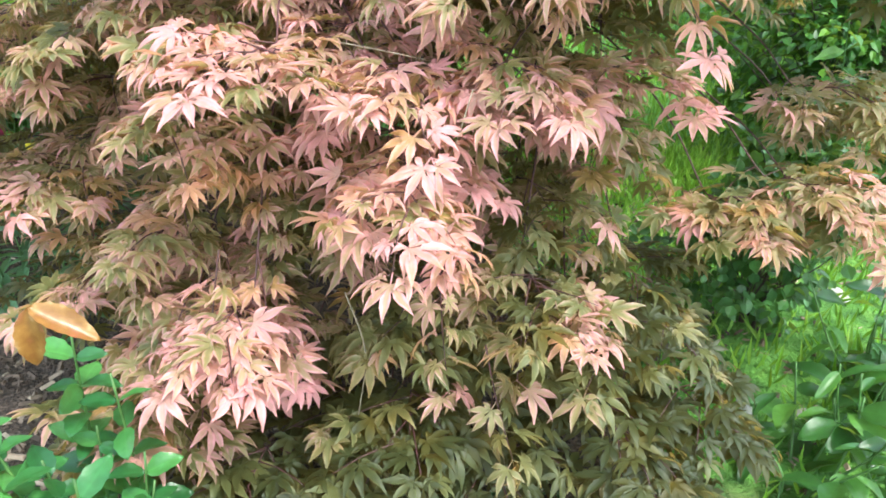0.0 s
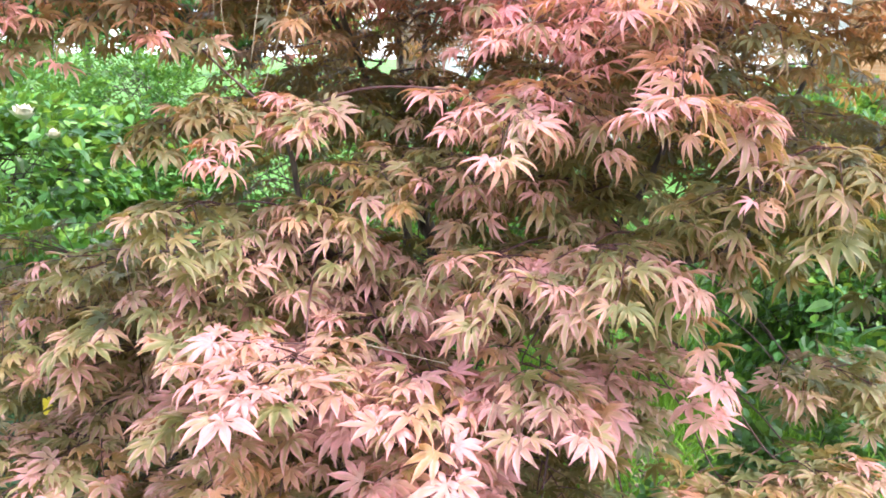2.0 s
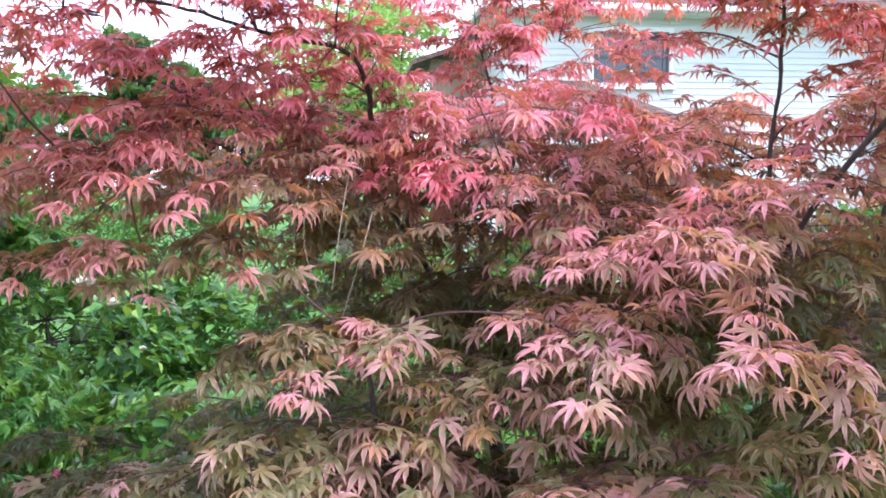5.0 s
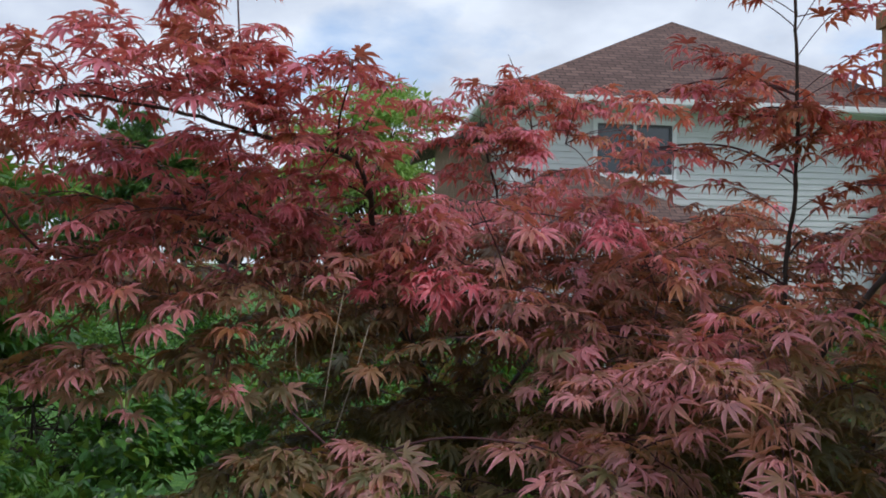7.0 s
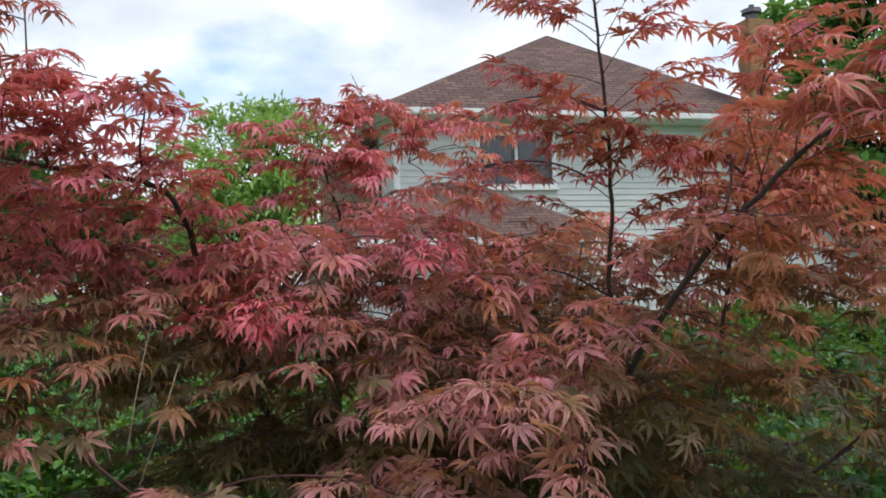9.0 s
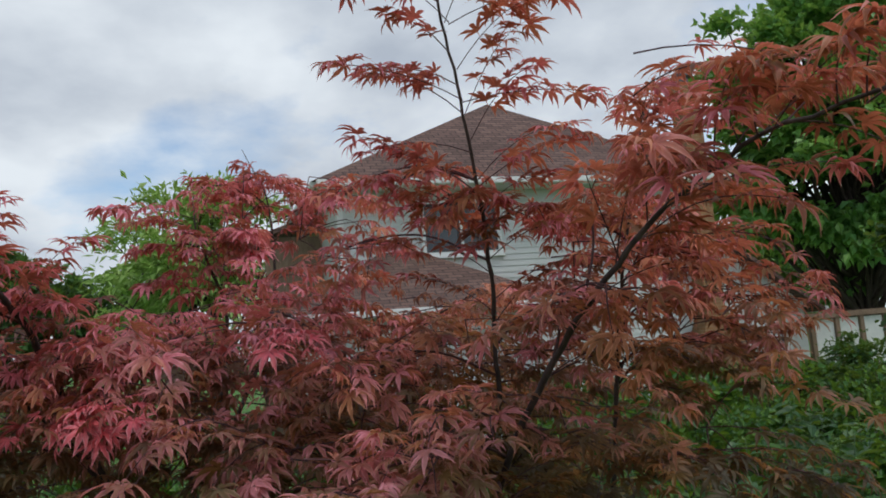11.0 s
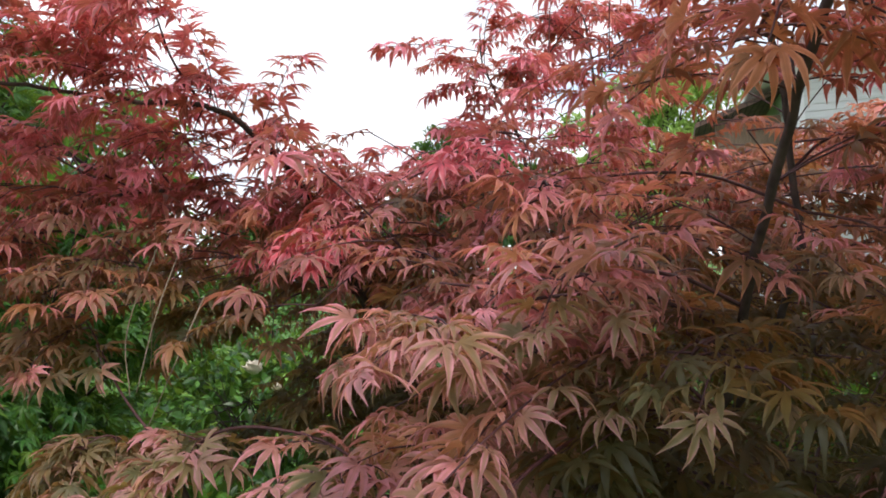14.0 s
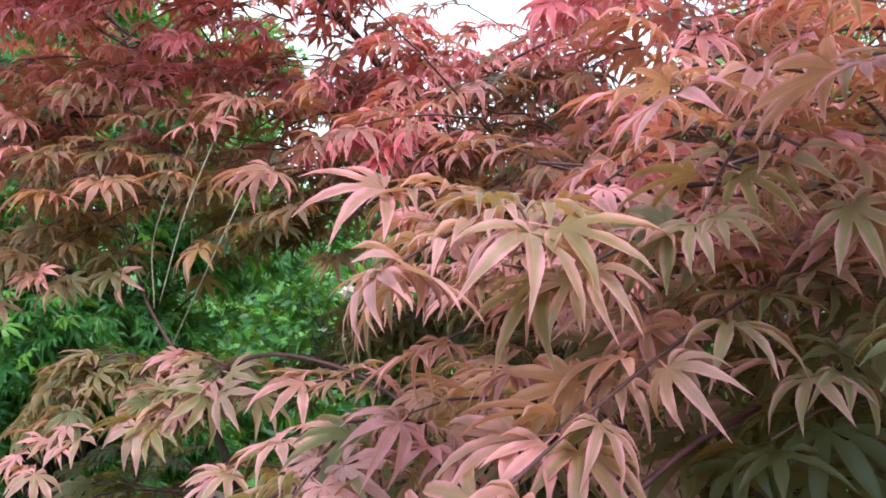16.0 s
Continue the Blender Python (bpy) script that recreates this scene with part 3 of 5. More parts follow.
def wall_with_hole(x0, x1, y0, y1, z0, z1, a0, a1, b0, b1):
    bm = bmesh.new()
    for p in ((x0, a0, z0, z1), (a1, x1, z0, z1), (a0, a1, z0, b0), (a0, a1, b1, z1)):
        bmesh.ops.create_cube(bm, size=1, matrix=Matrix.LocRotScale(((p[0] + p[1]) / 2, (y0 + y1) / 2, (p[2] + p[3]) / 2), None, (p[1] - p[0], y1 - y0, p[3] - p[2])))
    return bm


def lap_board(a, b, y, z, step):
    bm = bmesh.new()
    v = [bm.verts.new(c) for c in ((a, y - 0.022, z), (b, y - 0.022, z), (b, y - 0.004, z + step), (a, y - 0.004, z + step), (a, y, z), (b, y, z))]
    bm.faces.new((v[0], v[1], v[2], v[3]))
    bm.faces.new((v[4], v[5], v[1], v[0]))
    return bm


def window(h, x0, x1, z0, z1, y, small=False):
    w = part("window", bm_mesh(ring(x0 - 0.09, x1 + 0.09, z0 - 0.09, z1 + 0.09, 0.09, y - 0.035, y + 0.06), "window", M_TRIM), h)
    part("sill", bm_mesh(box(x0 - 0.12, y - 0.09, z0 - 0.13, x1 + 0.12, y + 0.02, z0 - 0.09, 0.006), "sill", M_TRIM), w)
    halves = [(x0, x1)] if small else [(x0, (x0 + x1) / 2 - 0.03), ((x0 + x1) / 2 + 0.03, x1)]
    if not small:
        part("mullion", bm_mesh(box((x0 + x1) / 2 - 0.03, y - 0.03, z0, (x0 + x1) / 2 + 0.03, y + 0.06, z1, 0.004), "mullion", M_TRIM), w)
    for a, b in halves:
        mid = (z0 + z1) / 2
        part("sash", bm_mesh(ring(a, b, z0, z1, 0.05, y, y + 0.05), "sash", M_FRAME), w)
        part("meeting_rail", bm_mesh(box(a + 0.05, y + 0.005, mid - 0.02, b - 0.05, y + 0.045, mid + 0.02, 0.004), "meeting_rail", M_FRAME), w)
        for c, d in ((z0 + 0.05, mid - 0.02), (mid + 0.02, z1 - 0.05)):
            part("pane", bm_mesh(box(a + 0.05, y + 0.02, c, b - 0.05, y + 0.03, d), "pane", M_GLASS), w)
    return w


def ring(x0, x1, z0, z1, t, y0, y1):
    bm = bmesh.new()
    for p in ((x0, x0 + t, z0, z1), (x1 - t, x1, z0, z1), (x0 + t, x1 - t, z0, z0 + t), (x0 + t, x1 - t, z1 - t, z1)):
        bmesh.ops.create_cube(bm, size=1, matrix=Matrix.LocRotScale(((p[0] + p[1]) / 2, (y0 + y1) / 2, (p[2] + p[3]) / 2), None, (p[1] - p[0], y1 - y0, p[3] - p[2])))
    return bm


def uv_roof(bm):
    """Courses run along each slope, in metres."""
    uv = bm.loops.layers.uv.new("UVMap")
    for f in bm.faces:
        nrm = f.normal
        along = Vector((-nrm.y, nrm.x, 0))
        along = along.normalized() if along.length > 1e-4 else Vector((1, 0, 0))
        upw = nrm.cross(along)
        for lp in f.loops:
            lp[uv].uv = (lp.vert.co.dot(along), lp.vert.co.dot(upw))


def hip_roof(x0, y0, x1, y1, z, top, ridge=None, apex=None):
    bm = bmesh.new()
    run = min(x1 - x0, y1 - y0) / 2
    if apex:                   # the ridge runs back from a given point
        a, b = Vector((apex[0], apex[1], top)), Vector((apex[0], apex[2], top))
    elif ridge is not None:    # leans on a wall behind: only three slopes rise
        run = y1 - y0
        a, b = Vector((x0 + run * ridge, y1, top)), Vector((x1 - run * ridge, y1, top))
    elif x1 - x0 > y1 - y0:
        a, b = Vector((x0 + run, (y0 + y1) / 2, top)), Vector((x1 - run, (y0 + y1) / 2, top))
    else:
        a, b = Vector(((x0 + x1) / 2, y0 + run, top)), Vector(((x0 + x1) / 2, y1 - run, top))
    c = [bm.verts.new(p) for p in ((x0, y0, z), (x1, y0, z), (x1, y1, z), (x0, y1, z))]
    if (b - a).length < 0.2:
        m = bm.verts.new((a + b) / 2)
        for i in range(4):
            bm.faces.new((c[i], c[(i + 1) % 4], m))
    elif abs(a.y - b.y) < 1e-6:
        va, vb = bm.verts.new(a), bm.verts.new(b)
        for f in ((c[0], c[1], vb, va), (c[1], c[2], vb), (c[2], c[3], va, vb), (c[3], c[0], va)):
            bm.faces.new(f)
    else:
        va, vb = bm.verts.new(a), bm.verts.new(b)
        for f in ((c[0], c[1], va), (c[1], c[2], vb, va), (c[2], c[3], vb), (c[3], c[0], va, vb)):
            bm.faces.new(f)
    bm.faces.new((c[3], c[2], c[1], c[0]))
    bm.normal_update()
    uv_roof(bm)
    return bm_mesh(bm, "roof", M_SHINGLE)


def slope_roof(x0, y0, x1, y1, z, top):
    bm = bmesh.new()
    v = [bm.verts.new(p) for p in ((x0, y0, z), (x1, y0, top), (x1, y1, top), (x0, y1, z), (x0, y0, z - 0.1), (x1, y0, top - 0.1), (x1, y1, top - 0.1), (x0, y1, z - 0.1))]
    for f in ((0, 1, 2, 3), (7, 6, 5, 4), (0, 4, 5, 1), (1, 5, 6, 2), (2, 6, 7, 3), (3, 7, 4, 0)):
        bm.faces.new([v[i] for i in f])
    bm.normal_update()
    uv_roof(bm)
    return bm_mesh(bm, "roof", M_SHINGLE)


def gable(x0, x1, y0, y1, z0, z1):
    """A wall block whose top falls from z0 to z1."""
    bm = bmesh.new()
    v = [bm.verts.new(p) for p in ((x0, y0, 0), (x1, y0, 0), (x1, y0, z1), (x0, y0, z0), (x0, y1, 0), (x1, y1, 0), (x1, y1, z1), (x0, y1, z0))]
    for f in ((0, 1, 2, 3), (5, 4, 7, 6), (1, 5, 6, 2), (4, 0, 3, 7), (3, 2, 6, 7), (4, 5, 1, 0)):
        bm.faces.new([v[i] for i in f])
    return bm


def brick_mesh(x0, y0, z0, x1, y1, z1):
    bm = box(x0, y0, z0, x1, y1, z1, 0.01)
    bm.normal_update()
    uv = bm.loops.layers.uv.new("UVMap")
    for f in bm.faces:
        for lp in f.loops:
            c = lp.vert.co
            lp[uv].uv = (c.x if abs(f.normal.y) > 0.5 else c.y, c.z if abs(f.normal.z) < 0.5 else c.y)
    return bm_mesh(bm, "brick", M_BRICK)


def flue(x, y, z):
    bm = bmesh.new()
    for r0, r1, a, b in ((0.14, 0.14, 0, 0.18), (0.22, 0.20, 0.2, 0.30), (0.06, 0.06, 0.3, 0.4)):
        bmesh.ops.create_cone(bm, cap_ends=True, segments=16, radius1=r0, radius2=r1, depth=b - a, matrix=Matrix.Translation((x, y, z + (a + b) / 2)))
    for k in range(4):
        bmesh.ops.create_cube(bm, size=0.03, matrix=Matrix.Translation((x + 0.12 * math.cos(k * 1.57), y + 0.12 * math.sin(k * 1.57), z + 0.19)))
    return bm


house()

# ---- the red maple ----
AXIS = np.array([0.1, 2.5])
LEAVES = {"place": [], "turn": [], "size": [], "tone": [], "young": []}
TWIGS = []
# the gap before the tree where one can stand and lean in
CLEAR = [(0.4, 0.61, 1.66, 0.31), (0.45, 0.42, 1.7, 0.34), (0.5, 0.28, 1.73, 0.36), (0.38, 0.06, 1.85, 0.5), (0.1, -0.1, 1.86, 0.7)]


def unit(v):
    v = np.asarray(v, float)
    return v / (np.linalg.norm(v) + 1e-9)


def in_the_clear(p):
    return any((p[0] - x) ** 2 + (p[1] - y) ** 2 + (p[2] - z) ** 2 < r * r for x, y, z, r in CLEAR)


def leaf_at(p, out, size, tone=0, young=0.5):
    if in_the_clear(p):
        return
    # leaves at middle height on the right are more olive
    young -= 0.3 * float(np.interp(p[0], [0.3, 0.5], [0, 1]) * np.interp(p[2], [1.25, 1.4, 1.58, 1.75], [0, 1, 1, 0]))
    # foot and inner hollow: shade put into the leaf colour as an older tone
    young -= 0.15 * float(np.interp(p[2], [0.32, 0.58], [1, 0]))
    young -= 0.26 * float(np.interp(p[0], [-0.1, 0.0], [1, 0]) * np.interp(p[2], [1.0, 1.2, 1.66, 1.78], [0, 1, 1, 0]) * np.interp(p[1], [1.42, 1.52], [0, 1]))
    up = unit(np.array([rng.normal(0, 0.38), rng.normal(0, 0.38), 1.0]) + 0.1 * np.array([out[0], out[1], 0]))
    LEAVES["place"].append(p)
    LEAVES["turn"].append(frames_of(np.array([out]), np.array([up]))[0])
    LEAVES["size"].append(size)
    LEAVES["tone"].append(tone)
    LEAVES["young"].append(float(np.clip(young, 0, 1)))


def shoot(p, way, length, size=0.052, tone=0, droop=0.35, every=0.042, thick=0.0014, bare=0.25, young=0.5):
    """A twig from p with pairs of leaves along it and three at its end, the youngest last."""
    p, way = np.asarray(p, float), unit(way)
    side = unit(np.cross(way, (0, 0, 1)) + 1e-6)
    n = max(3, int(length / every))
    line = [p + way * length * k / n + np.array([0, 0, -droop * length * (k / n) ** 2]) + side * 0.03 * length * math.sin(3 * k / n + p[0] * 9) for k in range(n + 1)]
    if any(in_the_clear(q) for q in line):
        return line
    TWIGS.append(tube(line, thick, thick * 0.5, 4))
    for k in range(n + 1):
        if k < bare * n:
            continue
        w = unit(line[k] - line[k - 1])
        s = unit(np.cross(w, (0, 0, 1)))
        for sgn in ((-1, 1) if k < n else (-1, 0, 1)):
            out = unit(w * (0.55 if sgn else 1.0) + s * sgn * rng.uniform(0.7, 1.0) + (0, 0, rng.uniform(-0.34, 0.14)))
            sz = size * rng.uniform(0.62, 1.2)
            leaf_at(line[k] + out * sz * 0.33, out, sz, tone, young + 0.24 * (k / n - 0.65) + rng.normal(0, 0.07))
    return line


def pad(x, y, z, r, n, size=0.053, tone=0, flat=0.06, lift=0.12, young=0.5):
    """A layer of foliage: shoots that fan outwards from the tree's axis."""
    c = np.array([x, y, z])
    away = unit(np.append(c[:2] - AXIS, 0))
    root = c - away * r * 0.45 - np.array([0, 0, 0.03])
    for _ in range(n):
        a = rng.uniform(0, 2 * math.pi)
        q = r * math.sqrt(rng.uniform(0, 1))
        p = c + np.array([math.cos(a) * q, math.sin(a) * q, rng.normal(0, flat)])
        turn = rng.normal(0, 0.55)
        w = np.array([away[0] * math.cos(turn) - away[1] * math.sin(turn), away[0] * math.sin(turn) + away[1] * math.cos(turn), rng.normal(lift, 0.12)])
        ln = rng.uniform(0.13, 0.26)
        start = p - unit(w) * ln * 0.5
        if (start - root) @ away > 0:
            TWIGS.append(tube(smooth_line([root, (root + start) / 2 + (0, 0, 0.012), start], 2), 0.0019, 0.0014, 4))
        shoot(start, w, ln, size, tone, young=young + rng.normal(0, 0.13) + 0.9 * (p[2] - z))
    return root


def tier(x, y, z, r, young, n, size):
    """One flat spray: a branch that arches out from the nearest limb and fans into leafy shoots."""
    c = np.array([x, y, z])
    away = unit(np.append(c[:2] - AXIS, 0))
    fork = c - away * r * 0.9 - (0, 0, 0.02)
    spots = np.concatenate(LINES)
    gap = np.linalg.norm(spots - fork, axis=1) + 0.8 * np.maximum(0, spots[:, 2] - z + 0.05)
    root = spots[np.argmin(gap)]
    rise = 0.12 * np.linalg.norm(fork - root)
    if fork[2] - root[2] > 0.7 * math.hypot(*(fork - root)[:2]):
        # an upright twig with its leaves in pairs on the way up
        stem = smooth_line([root, root * 0.5 + c * 0.5 + away * 0.015, c, c + away * 0.03 + (0, 0, 0.04)], 8)
    else:
        stem = smooth_line([root, root * 0.65 + fork * 0.35 + (0, 0, rise), root * 0.25 + fork * 0.75 + (0, 0, rise * 0.8), fork, c - away * r * 0.3, c + away * r * 0.5 - (0, 0, 0.02)], 5)
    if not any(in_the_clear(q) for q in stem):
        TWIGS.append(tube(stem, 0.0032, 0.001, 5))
    for k in range(n):
        f = (k + rng.uniform(0, 1)) / n
        p = stem[int((0.55 + 0.45 * f) * (len(stem) - 1))]
        turn = (1 if k % 2 else -1) * (1.35 - 0.9 * f) + rng.normal(0, 0.25)
        w = np.array([away[0] * math.cos(turn) - away[1] * math.sin(turn), away[0] * math.sin(turn) + away[1] * math.cos(turn), rng.normal(0.12, 0.2)])
        ln = r * rng.uniform(0.75, 1.25) * (1.05 - 0.25 * f)
        shoot(p, w, ln, size, 0, droop=rng.uniform(0.15, 0.6), every=0.045, thick=0.0017, bare=0.22, young=young + rng.normal(0, 0.1))


WOOD, LINES = [], []


def limb(points, r0, r1, label=""):
    line = smooth_line(points, 6)
    line[1:-1] += rng.normal(0, 0.0015, (len(line) - 2, 3))
    WOOD.append((tube(line, r0, r1, 8, 0.05, rng), label))
    LINES.append(line)
    return line


def along_limb(line, n, f0, f1, length, size=0.052, up=0.25, tone=0, young=0.58):
    """Side shoots along a limb, by turns to either side."""
    for k in range(n):
        f = f0 + (f1 - f0) * (k + rng.uniform(-0.3, 0.3)) / max(1, n - 1)
        i = int(np.clip(f * (len(line) - 1), 1, len(line) - 2))
        w = unit(line[i + 1] - line[i - 1])
        s = unit(np.cross(w, (0, 0, 1))) * (1 if k % 2 else -1)
        shoot(line[i], w * 0.45 + s * rng.uniform(0.5, 1.0) + (0, 0, up * rng.uniform(0.2, 1.6)), length * rng.uniform(0.7, 1.3), size, tone, young=young + rng.normal(0, 0.13))


# trunk and main limbs
limb([(0.14, 2.5, -0.05), (0.10, 2.48, 0.45), (0.13, 2.44, 0.8), (0.05, 2.46, 1.16), (0.09, 2.5, 1.4), (0.08, 2.5, 1.6)], 0.036, 0.010)
limb([(0.12, 2.5, 0.3), (0.02, 2.42, 0.9), (0.0, 2.42, 1.4), (-0.03, 2.4, 1.75)], 0.018, 0.006)
L1 = limb([(0.08, 2.46, 0.95), (-0.05, 2.28, 1.3), (-0.17, 2.05, 1.55), (-0.307, 1.93, 1.903), (-0.325, 1.805, 1.989), (-0.383, 1.67, 2.072), (-0.552, 1.613, 2.098), (-0.682, 1.495, 2.119), (-0.85, 1.396, 2.131), (-1.15, 1.297, 2.12)], 0.011, 0.002)
L2 = limb([(-0.17, 2.05, 1.55), (-0.333, 2.05, 1.78), (-0.515, 2.02, 1.897), (-0.632, 1.838, 1.94), (-0.724, 1.712, 1.913), (-0.849, 1.618, 1.835), (-1.1, 1.497, 1.781)], 0.007, 0.002)
limb([(0.08, 2.4, 0.7), (-0.15, 1.9, 0.95), (-0.3, 1.55, 1.15), (-0.36, 1.45, 1.42)], 0.014, 0.005)
S1 = limb([(0.1, 2.4, 0.9), (0.5, 1.98, 1.3), (0.67, 1.72, 1.65), (0.676, 1.654, 1.855), (0.657, 1.583, 2.024), (0.609, 1.503, 2.222), (0.568, 1.44, 2.38), (0.513, 1.372, 2.558), (0.474, 1.312, 2.748)], 0.008, 0.002)
R1 = limb([(0.1, 2.4, 0.55), (0.3, 1.9, 0.85), (0.447, 1.589, 1.154), (0.521, 1.464, 1.43), (0.561, 1.373, 1.621), (0.603, 1.186, 1.833), (0.634, 1.032, 1.959), (0.694, 0.926, 2.055), (0.76, 0.796, 2.12), (0.85, 0.595, 2.145)], 0.010, 0.0025)
R2 = limb([(0.3, 1.9, 0.85), (0.7, 1.72, 1.15), (0.87, 1.58, 1.45), (0.905, 1.52, 1.75), (0.92, 1.47, 2.0), (0.965, 1.445, 2.2), (1.0, 1.43, 2.38)], 0.008, 0.002)
R3 = limb([(0.3, 1.9, 0.85), (0.42, 1.45, 1.08), (0.6, 1.35, 1.15), (0.85, 1.4, 1.3), (1.1, 1.35, 1.45)], 0.013, 0.004)
T1 = limb([(0.08, 2.5, 1.6), (0.11, 2.42, 2.0), (0.06, 2.34, 2.18), (0.03, 2.3, 2.28), (0.03, 2.32, 2.38)], 0.0065, 0.001)
T2 = limb([(0.08, 2.5, 1.6), (0.26, 2.62, 2.0), (0.28, 2.70, 2.4), (0.2, 2.73, 2.62)], 0.008, 0.001)
T3 = limb([(0.07, 2.47, 1.3), (0.5, 2.5, 1.8), (0.95, 2.4, 2.06)], 0.009, 0.002)

along_limb(L1, 8, 0.36, 0.55, 0.15, up=0.5)
along_limb(L1, 18, 0.5, 1.0, 0.24, up=0.8)
along_limb(L1, 11, 0.64, 1.0, 0.26, up=1.3)
along_limb(L2, 20, 0.25, 1.0, 0.24, up=0.2, young=0.44)
along_limb(S1, 22, 0.42, 1.0, 0.24, 0.05, up=0.3)
along_limb(R1, 13, 0.45, 1.0, 0.22, 0.048, up=0.5, young=0.5)
along_limb(R1, 7, 0.35, 0.9, 0.22, 0.048, up=0.0, young=0.3)
along_limb(R1, 9, 0.72, 1.0, 0.19, 0.052, up=0.6, young=0.46)
along_limb(R2, 28, 0.3, 1.0, 0.28, 0.05, up=0.1)
along_limb(R3, 9, 0.4, 1.0, 0.22, up=0.2, young=0.14)
along_limb(T1, 15, 0.2, 0.76, 0.22)
along_limb(T2, 14, 0.25, 0.85, 0.2)
along_limb(T3, 20, 0.35, 1.0, 0.28)
# single long sprays that stand out of the crown
for start, end in (((0.57, 1.45, 2.38), (0.29, 1.35, 2.44)), ((0.57, 1.45, 2.38), (0.83, 1.3, 2.36)), ((0.53, 1.38, 2.52), (0.36, 1.28, 2.58)), ((0.53, 1.38, 2.52), (0.66, 1.2, 2.5)),
                   ((0.6, 1.5, 2.2), (0.36, 1.55, 2.36)), ((0.6, 1.5, 2.2), (0.8, 1.35, 2.3)), ((0.05, 2.35, 2.3), (-0.2, 2.2, 2.33)), ((0.35, 2.7, 2.4), (0.55, 2.6, 2.5)),
                   ((-0.38, 1.68, 2.07), (-0.3, 1.42, 2.22)), ((-0.5, 1.63, 2.1), (-0.56, 1.5, 2.28)), ((-0.6, 1.56, 2.1), (-0.42, 1.4, 2.26)), ((-0.75, 1.45, 2.13), (-0.82, 1.38, 2.32)),
                   ((0.69, 0.92, 2.05), (0.5, 0.68, 2.1)), ((0.72, 0.85, 2.08), (0.62, 0.66, 2.18)), ((0.75, 0.78, 2.1), (0.74, 0.56, 2.2)), ((0.66, 1.05, 1.98), (0.64, 0.82, 2.2)),
                   ((0.80, 0.66, 2.12), (0.95, 0.5, 2.2)), ((0.7, 0.9, 2.06), (0.88, 0.8, 2.08))):
    s, e = np.array(start), np.array(end)
    shoot(s, e - s + (0, 0, 0.06), np.linalg.norm(e - s) * 1.05, 0.046 if s[1] < 1.1 else 0.055, droop=0.25, young=0.62)

# the spray that reaches furthest out over the path
for start, end in (((0.44, 1.38, 1.62), (0.27, 0.92, 1.57)), ((0.42, 1.36, 1.62), (0.2, 1.08, 1.60)), ((0.44, 1.4, 1.66), (0.30, 1.04, 1.66)), ((0.47, 1.45, 1.72), (0.35, 1.08, 1.77)),
                   ((0.55, 1.4, 1.7), (0.44, 1.04, 1.77)), ((0.34, 1.42, 1.58), (0.28, 1.02, 1.58)), ((0.5, 1.36, 1.58), (0.42, 1.12, 1.56))):
    s, e = np.array(start), np.array(end)
    shoot(s, e - s + (0, 0, 0.09), np.linalg.norm(e - s) * 1.05, 0.054, droop=0.3, every=0.055, thick=0.0022, young=0.6)

# shoots that hang down before the skirt
for start, way, length, young in (((-0.44, 1.02, 0.70), (-0.2, -0.25, -0.75), 0.34, 0.8), ((-0.38, 1.05, 0.68), (0.0, -0.3, -0.6), 0.22, 0.72), ((-0.5, 1.05, 0.62), (-0.3, -0.3, -0.5), 0.24, 0.66), ((0.02, 0.92, 0.52), (0.1, -0.3, -0.5), 0.2, 0.36),
                                  ((-0.06, 0.98, 0.66), (0.05, -0.2, -0.7), 0.22, 0.6), ((0.28, 1.0, 1.22), (0.25, -0.4, -0.5), 0.2, 0.66), ((0.36, 0.9, 1.5), (0.0, -0.35, -0.7), 0.14, 0.75)):
    shoot(start, way, length, 0.062, droop=0.1, every=0.05, thick=0.0018, bare=0.1, young=young)

# flat sprays, from the skirt up: place, reach and how young the leaves look
SKIRT = [(-0.47, 1.19, 0.52, 0.19, 0.55), (-0.74, 1.36, 0.52, 0.2, 0.5), (-0.44, 0.95, 0.6, 0.13, 0.72), (-0.62, 1.0, 0.42, 0.14, 0.5), (-0.42, 0.9, 0.3, 0.17, 0.2), (-0.25, 1.1, 0.3, 0.18, 0.12),
         (0.05, 0.95, 0.26, 0.18, 0.16), (0.3, 0.95, 0.3, 0.17, 0.1), (0.14, 1.0, 0.58, 0.15, 0.45), (-0.1, 1.12, 0.52, 0.16, 0.3), (-0.2, 0.85, 0.2, 0.17, 0.14), (0.18, 0.8, 0.16, 0.15, 0.3),
         (0.42, 1.25, 0.48, 0.17, 0.1), (-0.75, 1.75, 0.72, 0.22, 0.42), (-1.18, 2.2, 0.54, 0.24, 0.4), (0.66, 1.2, 0.64, 0.12, 0.42), (1.0, 1.4, 0.82, 0.14, 0.4)]
